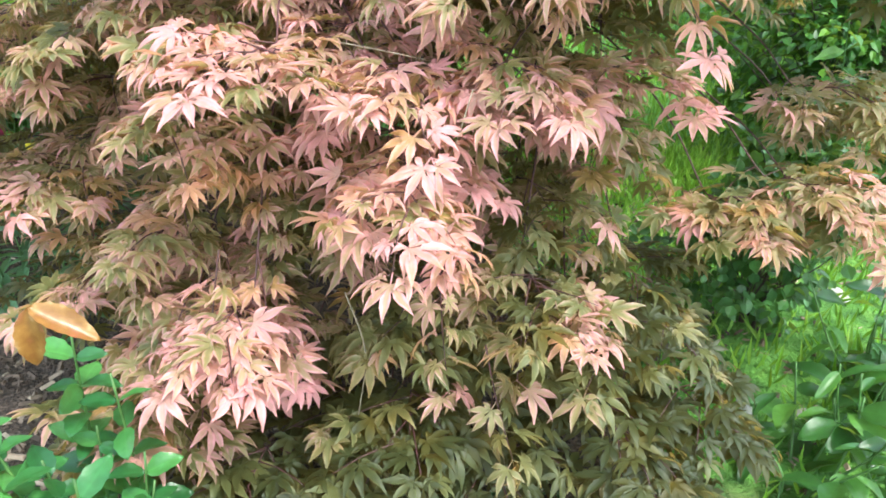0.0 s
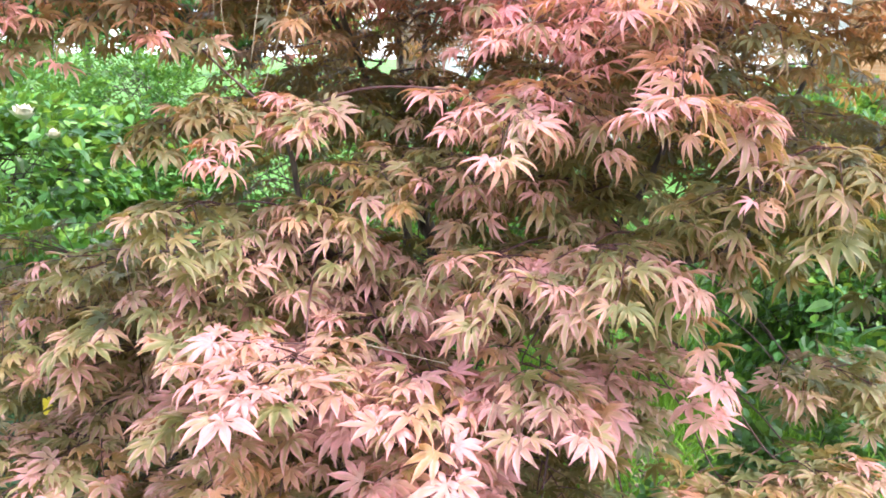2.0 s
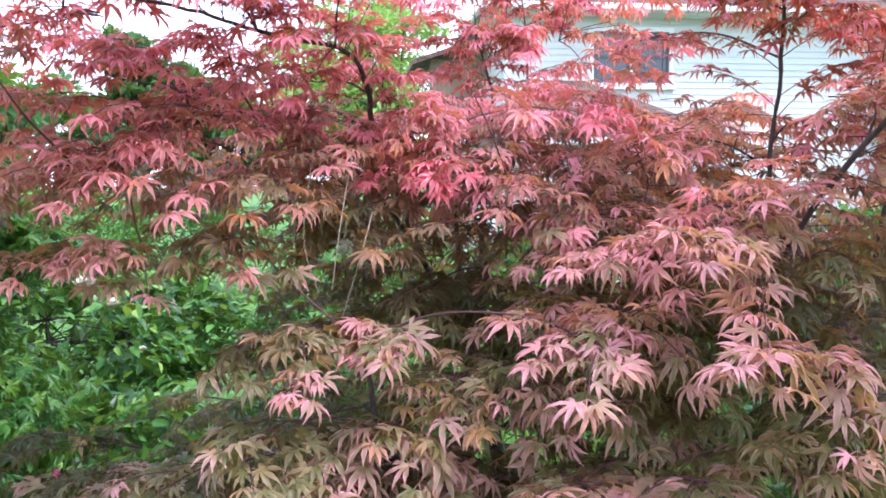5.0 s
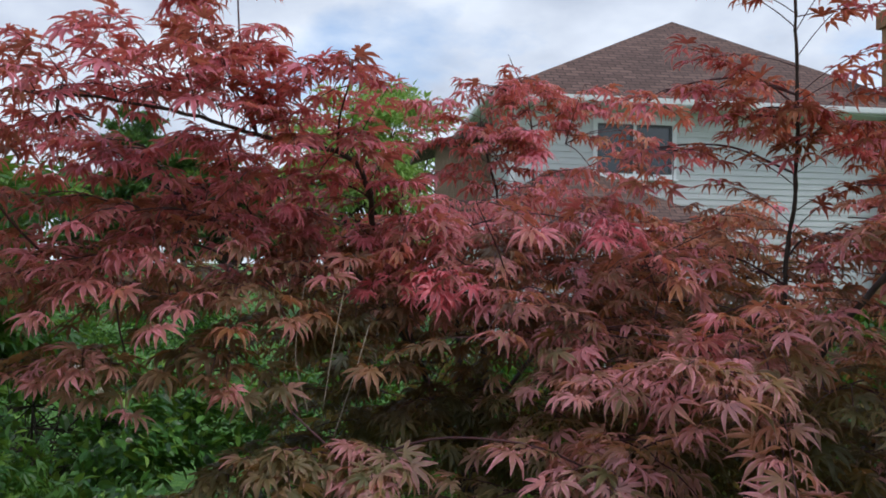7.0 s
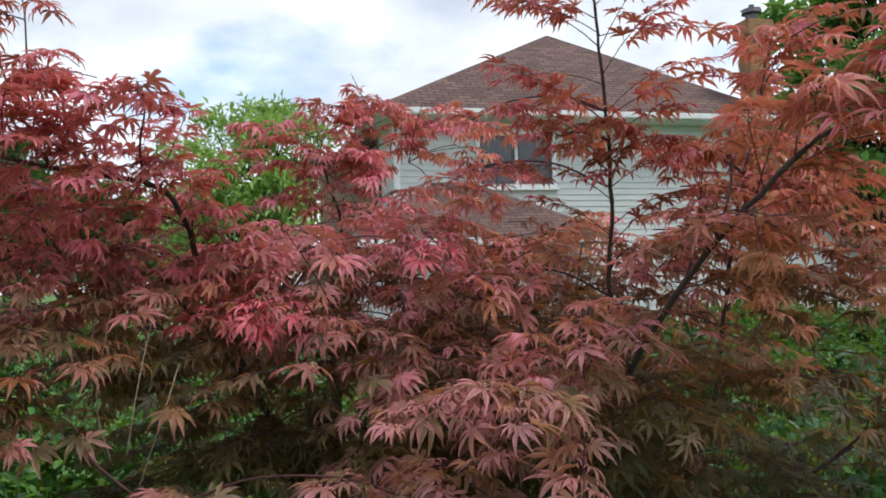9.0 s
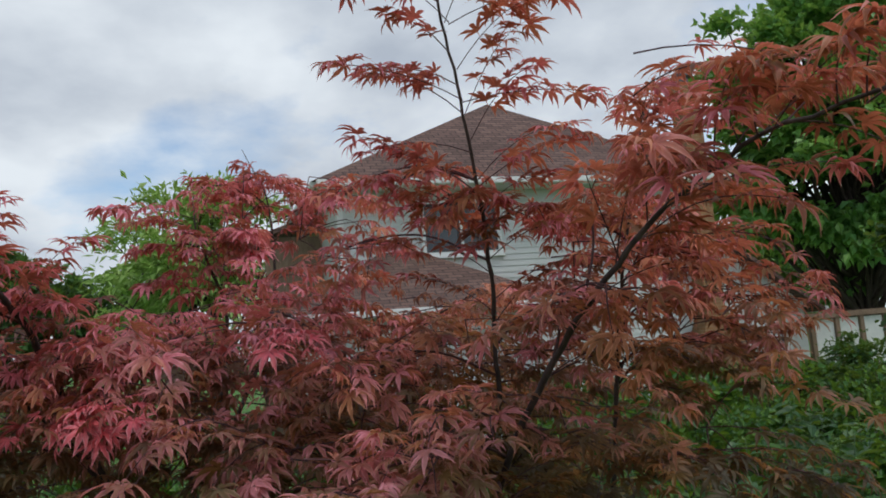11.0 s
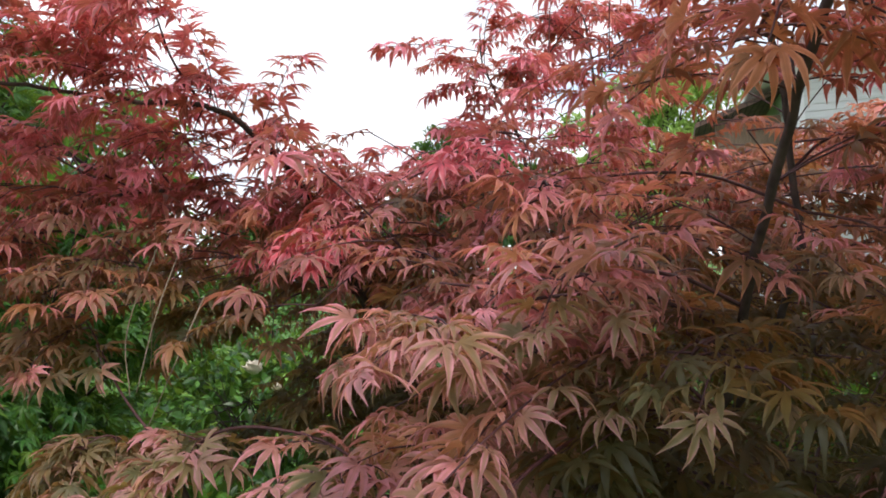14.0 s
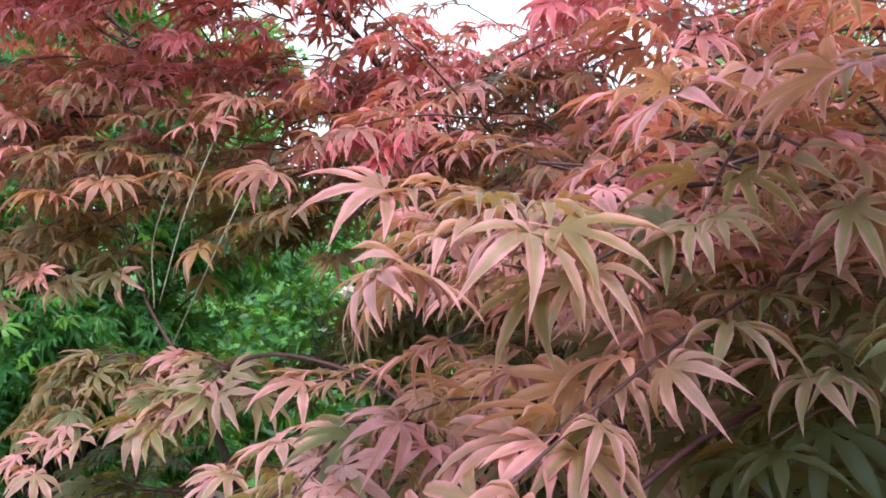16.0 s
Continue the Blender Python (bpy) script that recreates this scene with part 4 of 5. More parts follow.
LOWER = [(-0.13, 1.16, 0.84, 0.16, 0.78), (-0.12, 0.92, 0.84, 0.13, 0.72), (-0.36, 1.08, 1.03, 0.13, 0.74), (-0.1, 1.08, 0.98, 0.15, 0.75), (-0.38, 1.3, 0.8, 0.19, 0.45), (0.1, 1.05, 1.0, 0.14, 0.68),
         (0.36, 1.2, 0.94, 0.14, 0.6), (0.38, 1.42, 0.76, 0.18, 0.28), (0.05, 1.1, 1.2, 0.14, 0.62), (0.22, 1.0, 1.24, 0.14, 0.55), (0.2, 1.28, 1.16, 0.16, 0.5), (-0.65, 1.55, 1.02, 0.22, 0.46),
         (-1.03, 2.1, 0.9, 0.25, 0.42), (-0.3, 1.48, 1.1, 0.16, 0.55), (-0.28, 1.45, 1.22, 0.13, 0.56), (-0.56, 1.42, 1.25, 0.15, 0.42), (-0.1, 1.6, 1.05, 0.2, 0.3)]
MIDDLE = [(-0.58, 1.48, 1.43, 0.10, 0.22), (-0.32, 1.42, 1.46, 0.09, 0.38), (-0.48, 1.4, 1.47, 0.07, 0.3), (0.06, 1.17, 1.48, 0.13, 0.66), (0.18, 1.28, 1.5, 0.14, 0.6), (0.28, 1.33, 1.38, 0.15, 0.26),
          (0.3, 0.9, 1.5, 0.10, 0.66), (0.48, 0.95, 1.36, 0.13, 0.3), (0.5, 0.88, 1.43, 0.08, 0.6), (0.52, 1.13, 1.63, 0.09, 0.28), (0.36, 1.2, 1.72, 0.13, 0.6), (0.18, 1.55, 1.7, 0.15, 0.62),
          (0.0, 1.66, 1.77, 0.12, 0.62), (0.14, 1.42, 1.62, 0.13, 0.62), (0.22, 1.12, 1.67, 0.11, 0.6), (0.45, 1.18, 1.55, 0.12, 0.14), (0.46, 1.42, 1.66, 0.14, 0.36), (0.6, 1.25, 1.42, 0.13, 0.06)]
UPPER = [(-0.6, 1.55, 1.64, 0.15, 0.42), (-0.98, 1.9, 1.76, 0.2, 0.36), (-0.98, 1.57, 1.62, 0.17, 0.55), (-0.36, 1.74, 1.74, 0.15, 0.3), (-0.45, 1.62, 1.84, 0.13, 0.42), (-0.38, 1.68, 1.68, 0.11, 0.3),
         (-0.2, 1.76, 1.5, 0.11, 0.36), (0.0, 2.0, 1.72, 0.2, 0.45), (0.32, 1.9, 1.74, 0.2, 0.5), (-0.78, 1.55, 1.94, 0.17, 0.5), (-0.7, 1.85, 1.98, 0.2, 0.5), (-0.9, 1.55, 1.84, 0.16, 0.46),
         (-0.15, 2.05, 1.82, 0.2, 0.55), (0.4, 2.4, 1.98, 0.24, 0.58), (0.88, 2.4, 2.0, 0.26, 0.5), (-1.15, 1.75, 1.8, 0.22, 0.45)]
RIGHT = [(1.0, 1.3, 1.36, 0.17, 0.04), (1.25, 1.5, 1.42, 0.18, 0.05), (1.15, 1.35, 1.2, 0.17, 0.02), (0.88, 1.24, 1.64, 0.16, 0.25), (1.08, 1.26, 1.55, 0.16, 0.18), (0.85, 1.38, 1.45, 0.16, 0.08), (0.62, 1.2, 1.95, 0.09, 0.5), (0.6, 0.98, 1.95, 0.10, 0.5), (0.7, 1.17, 2.12, 0.12, 0.5), (1.26, 1.65, 1.84, 0.18, 0.35)]
LEFT = [(-0.5, 1.5, 0.9, 0.18, 0.46), (-0.78, 1.6, 0.86, 0.18, 0.46), (-0.92, 1.78, 1.0, 0.2, 0.44), (-0.55, 1.25, 0.68, 0.17, 0.5), (-0.86, 1.5, 0.68, 0.18, 0.45), (-0.7, 1.2, 0.3, 0.18, 0.4),
        (-0.5, 1.4, 1.05, 0.15, 0.45), (-0.3, 1.25, 0.62, 0.17, 0.4)]
CORE = [(0.0, 1.45, 1.35, 0.16, 0.5), (0.15, 1.38, 1.3, 0.15, 0.5), (-0.15, 1.5, 1.32, 0.16, 0.42), (-0.05, 1.36, 1.12, 0.16, 0.52), (-0.45, 1.42, 1.14, 0.15, 0.48), (-0.75, 1.62, 1.1, 0.17, 0.46), (0.3, 1.45, 1.28, 0.16, 0.35), (0.1, 1.6, 1.5, 0.16, 0.42),
        (0.42, 1.3, 1.2, 0.15, 0.4), (-0.2, 1.3, 1.02, 0.14, 0.58), (0.1, 1.3, 0.86, 0.16, 0.5), (-0.5, 1.2, 0.9, 0.14, 0.5), (0.62, 1.3, 1.3, 0.13, 0.06), (0.4, 1.5, 1.45, 0.14, 0.1), (0.3, 1.55, 1.55, 0.14, 0.4)]
FOOT = [(-0.3, 0.8, 0.14, 0.18, 0.2), (0.0, 0.78, 0.12, 0.18, 0.2), (-0.12, 0.95, 0.36, 0.17, 0.18), (0.1, 1.1, 0.42, 0.17, 0.18), (0.28, 1.05, 0.46, 0.16, 0.15), (-0.4, 0.78, 0.2, 0.16, 0.3), (-0.55, 0.85, 0.22, 0.17, 0.22), (0.35, 0.8, 0.2, 0.14, 0.2),
        (0.5, 0.98, 0.28, 0.15, 0.08), (0.45, 1.1, 0.42, 0.15, 0.08), (-0.05, 1.35, 0.72, 0.18, 0.3), (0.2, 1.25, 0.68, 0.17, 0.35)]
BESIDE = [(0.57, 1.52, 2.2, 0.09, 0.55), (0.74, 1.5, 2.17, 0.10, 0.52), (0.94, 1.6, 2.15, 0.10, 0.5), (0.87, 1.66, 1.94, 0.10, 0.45),
        (0.8, 1.2, 0.68, 0.12, 0.42), (0.95, 1.22, 0.6, 0.13, 0.42), (1.1, 1.5, 0.72, 0.16, 0.42), (0.68, 1.45, 1.2, 0.16, 0.15), (0.75, 1.35, 1.32, 0.15, 0.15), (0.35, 1.5, 1.02, 0.18, 0.25)]
SKYLINE = [(-0.3, 1.86, 2.05, 0.10, 0.58), (-0.22, 1.76, 1.95, 0.12, 0.58), (-0.14, 1.95, 1.95, 0.12, 0.58), (-0.05, 2.1, 2.02, 0.14, 0.58), (-0.64, 1.67, 2.46, 0.09, 0.6), (-0.7, 1.65, 2.4, 0.08, 0.6), (0.42, 1.72, 2.28, 0.11, 0.6), (0.53, 1.6, 2.28, 0.11, 0.6), (-0.6, 1.7, 2.3, 0.1, 0.6), (-0.38, 1.48, 2.21, 0.10, 0.6)]
SKYLINE_BACK = [(0.12, 2.7, 2.48, 0.13, 0.6), (0.3, 2.75, 2.52, 0.14, 0.6), (0.42, 2.7, 2.42, 0.16, 0.6), (0.42, 1.8, 2.14, 0.16, 0.6), (0.22, 1.75, 1.98, 0.15, 0.6), (0.3, 1.5, 1.86, 0.14, 0.62), (-1.05, 1.35, 2.0, 0.18, 0.5), (-0.55, 1.7, 2.04, 0.16, 0.5), (-0.6, 1.5, 1.78, 0.15, 0.4)]
SHOULDER = [(-1.11, 1.78, 2.12, 0.17, 0.55), (-0.97, 1.76, 2.1, 0.16, 0.56), (-0.82, 1.73, 2.05, 0.15, 0.56), (-0.67, 1.77, 2.1, 0.14, 0.58), (-1.04, 1.7, 1.98, 0.16, 0.5), (-1.08, 1.65, 1.87, 0.16, 0.48), (-0.57, 1.85, 2.04, 0.14, 0.56),
            (-0.44, 1.82, 1.95, 0.13, 0.5), (-0.33, 1.89, 1.91, 0.13, 0.55), (-0.25, 2.01, 1.95, 0.14, 0.58)]
SIDE = [(0.57, 1.52, 2.2, 0.09, 0.55), (0.74, 1.5, 2.17, 0.10, 0.52), (0.94, 1.6, 2.15, 0.10, 0.5), (0.87, 1.66, 1.94, 0.10, 0.45),
        (0.98, 1.46, 2.06, 0.12, 0.5), (1.09, 1.43, 2.08, 0.12, 0.5), (1.03, 1.47, 1.95, 0.12, 0.46), (1.17, 1.45, 1.96, 0.13, 0.46), (1.19, 1.42, 2.08, 0.12, 0.5), (0.94, 1.45, 1.84, 0.12, 0.4), (1.08, 1.44, 1.82, 0.13, 0.4), (1.22, 1.46, 1.86, 0.13, 0.42)]
for x, y, z, r, young in SKIRT + LOWER + MIDDLE + UPPER + RIGHT + LEFT + CORE + FOOT + BESIDE + SKYLINE + SKYLINE_BACK + SHOULDER + SIDE:
    tier(x, y, z, r, young, int((120 if z > 1.7 else 170) * r * r) + (5 if z > 1.7 else 7), 0.046 if x > 0.5 and z > 1.4 else float(np.interp(z, [0.3, 1.2, 1.5, 1.8], [0.069, 0.063, 0.056, 0.051])))

ROOFING = [(-0.52, 1.55, 2.2, 0.15, 0.62), (-0.78, 1.45, 2.2, 0.15, 0.62), (-0.42, 1.62, 2.12, 0.12, 0.6), (-1.0, 1.4, 2.12, 0.18, 0.6), (-0.62, 1.62, 2.34, 0.1, 0.65),
           (0.05, 2.4, 2.26, 0.16, 0.62), (0.25, 2.55, 2.36, 0.17, 0.65), (0.42, 2.45, 2.28, 0.16, 0.65), (0.12, 2.35, 2.2, 0.14, 0.62), (0.2, 2.2, 2.08, 0.2, 0.6), (0.42, 2.1, 2.02, 0.18, 0.6)]
ROOFING_RIGHT = [(0.72, 0.78, 2.16, 0.08, 0.5), (0.64, 1.2, 1.8, 0.12, 0.45),
           (0.76, 1.3, 1.95, 0.11, 0.5), (0.96, 1.43, 2.0, 0.14, 0.5), (1.1, 1.33, 2.02, 0.12, 0.5), (0.98, 1.32, 1.84, 0.14, 0.45), (1.1, 1.3, 1.92, 0.11, 0.45), (0.78, 1.3, 1.74, 0.12, 0.4), (1.03, 1.28, 1.7, 0.14, 0.25)]
for x, y, z, r, young in ROOFING + ROOFING_RIGHT:
    pad(x, y, z, r, int(120 * r * r) + 4, 0.046 if x > 0.6 else 0.052, young=young)

# the body of the crown, layer over layer; a few openings stay free
OPEN = [(-2.0, -0.42, 0.0, 4.2, 0.98, 1.72), (0.55, 2.0, 0.8, 2.6, 0.72, 1.30), (0.25, 2.0, 1.5, 3.2, 0.0, 0.85), (-2, 2, 0, 0.95, 0, 3), (0.5, 2, 0, 1.2, 0, 1.5), (-2, -0.6, 0, 1.35, 0, 3), (0.25, 1.3, 0.8, 1.8, 0.3, 0.8)]


def free(p):
    return not any(a < p[0] < b and c < p[1] < d and e < p[2] < f for a, b, c, d, e, f in OPEN)


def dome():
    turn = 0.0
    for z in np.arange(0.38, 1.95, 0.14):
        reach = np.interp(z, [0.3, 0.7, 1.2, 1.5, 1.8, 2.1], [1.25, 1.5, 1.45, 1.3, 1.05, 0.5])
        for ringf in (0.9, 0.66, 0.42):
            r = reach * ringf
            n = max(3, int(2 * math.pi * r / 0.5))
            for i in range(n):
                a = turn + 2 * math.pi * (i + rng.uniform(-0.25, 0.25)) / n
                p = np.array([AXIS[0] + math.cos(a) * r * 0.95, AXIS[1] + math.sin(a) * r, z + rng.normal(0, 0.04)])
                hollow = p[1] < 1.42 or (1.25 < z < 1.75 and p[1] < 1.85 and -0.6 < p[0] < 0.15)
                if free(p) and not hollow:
                    # leaves turn olive with depth, and darker: inner shade put into their colour
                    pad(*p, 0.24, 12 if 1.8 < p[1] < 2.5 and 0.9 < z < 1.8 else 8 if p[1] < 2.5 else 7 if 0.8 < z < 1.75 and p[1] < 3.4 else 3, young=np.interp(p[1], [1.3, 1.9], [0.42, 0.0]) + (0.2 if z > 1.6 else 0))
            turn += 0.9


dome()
# tufts of young pink leaves
for x, y, z, n, tone in ((-0.2, 1.68, 1.83, 3, 1), (-0.16, 1.62, 1.835, 3, 1), (-0.25, 1.64, 1.8, 1, 1), (0.2, 1.5, 1.93, 2, 1), (0.22, 1.47, 1.94, 1, 1), (-0.31, 1.36, 1.47, 2, 0), (-0.27, 1.34, 1.46, 1, 0), (-0.44, 1.3, 1.4, 2, 0), (-0.9, 1.48, 1.66, 3, 0)):
    for k in range(n):
        shoot((x + rng.normal(0, 0.025), y + 0.06, z - 0.02 + rng.normal(0, 0.012)), (rng.normal(0, 0.7), -1, 0.25), 0.09, 0.05, tone, droop=0.5, bare=0.1, young=0.78)


def maple():
    m = thing("japanese_maple", "red-leaved Japanese maple with spreading layered branches", "tree", at=(0.14, 2.56, 0))
    for (v, t), label in WOOD:
        part("limb", mesh_of("limb", v, t, M_BARK, True), m, label)
    v, t = gather(TWIGS)
    part("branchwork", mesh_of("branchwork", v, t, M_TWIG, True), m, kind="stuff")
    place, turn = np.array(LEAVES["place"]), np.array(LEAVES["turn"])
    size, tone, young = np.array(LEAVES["size"]), np.array(LEAVES["tone"]), np.array(LEAVES["young"])
    near = np.argsort(np.abs(place[:, 0] - 0.1) + np.maximum(0, place[:, 1] - 0.6) + 0.5 * np.abs(place[:, 2] - 1.5))
    own = near[:280]
    rest = np.setdiff1d(np.arange(len(place)), own)
    kinds = [mesh_of("leaf", v, t, M_MAPLE_ONE, True, rim=r) for v, t, r in MAPLE_FINE]
    flat = [mesh_of("leaf", v, t, M_MAPLE_ONE, True, rim=r) for v, t, r in MAPLE_FLAT]
    for i in own:
        some = flat if place[i, 2] < 1.05 else kinds
        ob = new("leaf", some[rng.integers(0, len(some))])
        ob.parent = m
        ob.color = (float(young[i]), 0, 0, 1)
        ob.matrix_basis = Matrix.Translation(-Vector(m.location)) @ Matrix.LocRotScale(Vector(place[i]), Matrix(turn[i].tolist()).to_quaternion(), (float(size[i]),) * 3)
    for k, mat in ((0, M_MAPLE), (1, M_PINK)):
        pieces = []
        for templates, y0, y1, z0, z1 in ((MAPLE_FLAT, -9, 1.5, -9, 1.05), (MAPLE_FINE, -9, 1.15, 1.05, 9), (MAPLE_MID, 1.15, 2.0, 1.05, 9), (MAPLE_MID, 1.5, 2.0, -9, 1.05), (MAPLE_PLAIN, 2.0, 9, -9, 9)):
            sel = rest[(tone[rest] == k) & (place[rest, 1] > y0) & (place[rest, 1] <= y1) & (place[rest, 2] > z0) & (place[rest, 2] <= z1)]
            if len(sel):
                pieces.append(scatter(templates, place[sel], turn[sel], size[sel], rng, young[sel]))
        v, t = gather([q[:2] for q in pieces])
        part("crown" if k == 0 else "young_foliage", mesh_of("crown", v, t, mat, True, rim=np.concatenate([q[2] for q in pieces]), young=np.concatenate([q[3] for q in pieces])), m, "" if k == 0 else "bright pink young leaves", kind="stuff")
    for pts in (((-0.46, 1.6, 1.84), (-0.48, 1.5, 1.65), (-0.45, 1.46, 1.53)), ((-0.37, 1.55, 1.84), (-0.4, 1.48, 1.68), (-0.42, 1.44, 1.54)), ((-0.33, 1.52, 1.7), (-0.36, 1.48, 1.6), (-0.4, 1.44, 1.48)),
                ((-0.5, 1.62, 1.85), (-0.51, 1.6, 1.56)), ((-0.26, 1.25, 1.01), (-0.2, 1.18, 1.02), (-0.06, 1.12, 1.0)), ((0.0, 0.99, 0.98), (-0.03, 0.97, 0.9), (-0.07, 0.95, 0.82)),
                ((-0.23, 0.98, 0.62), (-0.2, 0.96, 0.5), (-0.22, 0.93, 0.38))):
        part("dead_twig", mesh_of("dead_twig", *tube(smooth_line(pts, 5), 0.0014, 0.0009, 5), M_DRY, True), m, "pale dry leafless twig")


maple()

# ---- other plants ----


def crown_points(n, centre, radii, clumps, g, hollow=0.5):
    """Places and outward ways in an uneven crown made of clumps."""
    c, r = np.array(centre, float), np.array(radii, float)
    w = g.normal(size=(clumps, 3))
    w /= np.linalg.norm(w, axis=1, keepdims=True)
    heads = c + w * r * g.uniform(hollow, 0.95, (clumps, 1))
    heads[:, 2] = np.maximum(heads[:, 2], c[2] - r[2] * 0.9)
    spread = r.mean() * 2.1 / math.sqrt(clumps)
    k = g.integers(0, clumps, n)
    p = heads[k] + np.clip(g.normal(size=(n, 3)), -1.7, 1.7) * spread * g.uniform(0.25, 0.6, (n, 1)) * np.array([1, 1, 0.6])
    out = p - c
    out = out / (np.linalg.norm(out, axis=1, keepdims=True) + 1e-9) + g.normal(0, 0.7, (n, 3))
    out[:, 2] -= 0.3
    return heads, p, out


def leafy(name, label, category, base, centre, radii, n, size, templates, mat, clumps=40, trunk=0.03, bark=None, seed=1, hollow=0.45, group=""):
    """A tree or shrub: a tapered trunk, limbs to the clumps, and a crown of separate leaves."""
    g = np.random.default_rng(seed)
    t = thing(name, label, category, group, at=base)
    heads, p, out = crown_points(n, centre, radii, clumps, g, hollow)
    keep = p[:, 2] > base[2] + 0.03
    p, out = p[keep], out[keep]
    b, c = np.array(base, float), np.array(centre, float)
    top = c + (0, 0, radii[2] * 0.3)
    line = smooth_line([b - (0, 0, 0.05), b * 0.6 + c * 0.4 + g.normal(0, trunk, 3), top], 5)
    part("trunk", mesh_of("trunk", *tube(line, trunk, trunk * 0.3, 8, 0.05, g), bark or M_BARK, True), t)
    pieces = []
    for h in heads:
        s = line[g.integers(2, len(line))]
        pieces.append(tube(smooth_line([s, (s + h) / 2 + g.normal(0, trunk, 3), h], 3), trunk * 0.3, trunk * 0.08, 5))
    part("branchwork", mesh_of("branchwork", *gather(pieces), bark or M_BARK, True), t, kind="stuff")
    up = g.normal(0, 0.5, (len(p), 3)) + (0, 0, 1)
    v, tr, rim = scatter(templates, p, frames_of(out, up), size * g.uniform(0.6, 1.3, len(p)), g)
    part("crown", mesh_of("crown", v, tr, mat, rim=rim), t, kind="stuff")
    return t


def stems(name, label, category, base, spread, height, n, size, templates, mat, seed, every=0.05, lean=0.15, pairs=True, group="", first=0.25, smooth=False):
    """A perennial: stems from the ground, each with its leaves."""
    g = np.random.default_rng(seed)
    t = thing(name, label, category, group, at=base)
    b = np.array(base, float)
    rods, place, out = [], [], []
    for _ in range(n):
        a, q = g.uniform(0, 6.28), spread * math.sqrt(g.uniform(0, 1))
        p = b + (math.cos(a) * q, math.sin(a) * q, -0.02)
        hgt = height * g.uniform(0.65, 1.1)
        e = p + (math.cos(a) * lean * hgt + g.normal(0, 0.05), math.sin(a) * lean * hgt + g.normal(0, 0.05), hgt)
        line = smooth_line([p, (p + e) / 2 + g.normal(0, 0.015, 3), e], 6)
        rods.append(tube(line, 0.004, 0.002, 5))
        turn = g.uniform(0, 6.28)
        for f in np.arange(first, 1.001, every / hgt):
            q0 = line[int(f * (len(line) - 1))]
            turn += 1.57
            for s in ((0, 3.14) if pairs else (0,)):
                d = np.array([math.cos(turn + s), math.sin(turn + s), g.uniform(-0.2, 0.5)])
                place.append(q0)
                out.append(d)
    part("stalk", mesh_of("stalk", *gather(rods), M_STEM, True), t, kind="stuff")
    place, out = np.array(place), np.array(out)
    up = g.normal(0, 0.3, (len(place), 3)) + (0, 0, 1)
    v, tr, rim = scatter(templates, place, frames_of(out, up), size * g.uniform(0.6, 1.2, len(place)), g)
    part("foliage", mesh_of("foliage", v, tr, mat, smooth, rim=rim), t, kind="stuff")
    return t


def bloom(parent, x, y, z, r, mat, petals=16, closed=False, seed=0):
    """A flower head of cupped petals, or a round bud with sepals."""
    g = np.random.default_rng(seed)
    pieces = []
    if closed:
        bm = bmesh.new()
        bmesh.ops.create_uvsphere(bm, u_segments=10, v_segments=8, radius=r, matrix=Matrix.Translation((x, y, z)) @ Matrix.Diagonal((1, 1, 1.15, 1)))
        ob = part("bud", bm_mesh(bm, "bud", mat, True), parent, "round purple-pink flower bud")
        for k in range(5):
            a = k * 1.2566
            v, t, _ = oval(1, 0.55)
            turn = frames_of(np.array([[math.cos(a), math.sin(a), 0.9]]), np.array([[-math.cos(a), -math.sin(a), 0.6]]))[0]
            pieces.append((v @ turn.T * r * 1.5 + (x, y, z - r * 1.1), t))
        part("sepal", mesh_of("sepal", *gather(pieces), M_STEM), ob)
        return
    for k in range(petals):
        a, f = k * 2.4, 0.35 + 0.65 * k / petals
        v, t, _ = oval(1, 0.95, 0.2, -0.3)
        turn = frames_of(np.array([[math.cos(a) * f, math.sin(a) * f, 1.15 - f]]), np.array([[-math.cos(a), -math.sin(a), f]]))[0]
        pieces.append((v @ turn.T * r * g.uniform(0.85, 1.1) + (x, y, z), t))
    part("bloom", mesh_of("bloom", *gather(pieces), mat, True), parent, "cream double rose bloom")


FAR, FARSLIM = [simple(), simple(0.7, 0.2)], [simple(0.4), simple(0.3, 0.05)]
OVAL, SLIM, ROUND, BROAD, BLADE = [oval(1, 0.6), oval(1, 0.55, 0.1, 0.2)], [oval(1, 0.32), oval(1, 0.28, 0.05, 0.25)], [oval(1, 0.9, 0.05, 0.05)], [oval(1, 0.45, 0.08, 0.3), oval(1, 0.5, 0.1, 0.15)], [simple(0.10, 0.03)]

GLOSSY = [leaf_grid(0.55, 0.05, 0.15, 0.02, 9, 0.05), leaf_grid(0.62, 0.08, 0.25, 0.03, 9, 0.05), leaf_grid(0.5, 0.04, 0.05, 0.02, 9, 0.05)]
PADDLE = [leaf_grid(0.42, 0.10, 0.3, 0.02), leaf_grid(0.5, 0.06, 0.2, 0.03), leaf_grid(0.3, 0.12, 0.35, 0.01)]

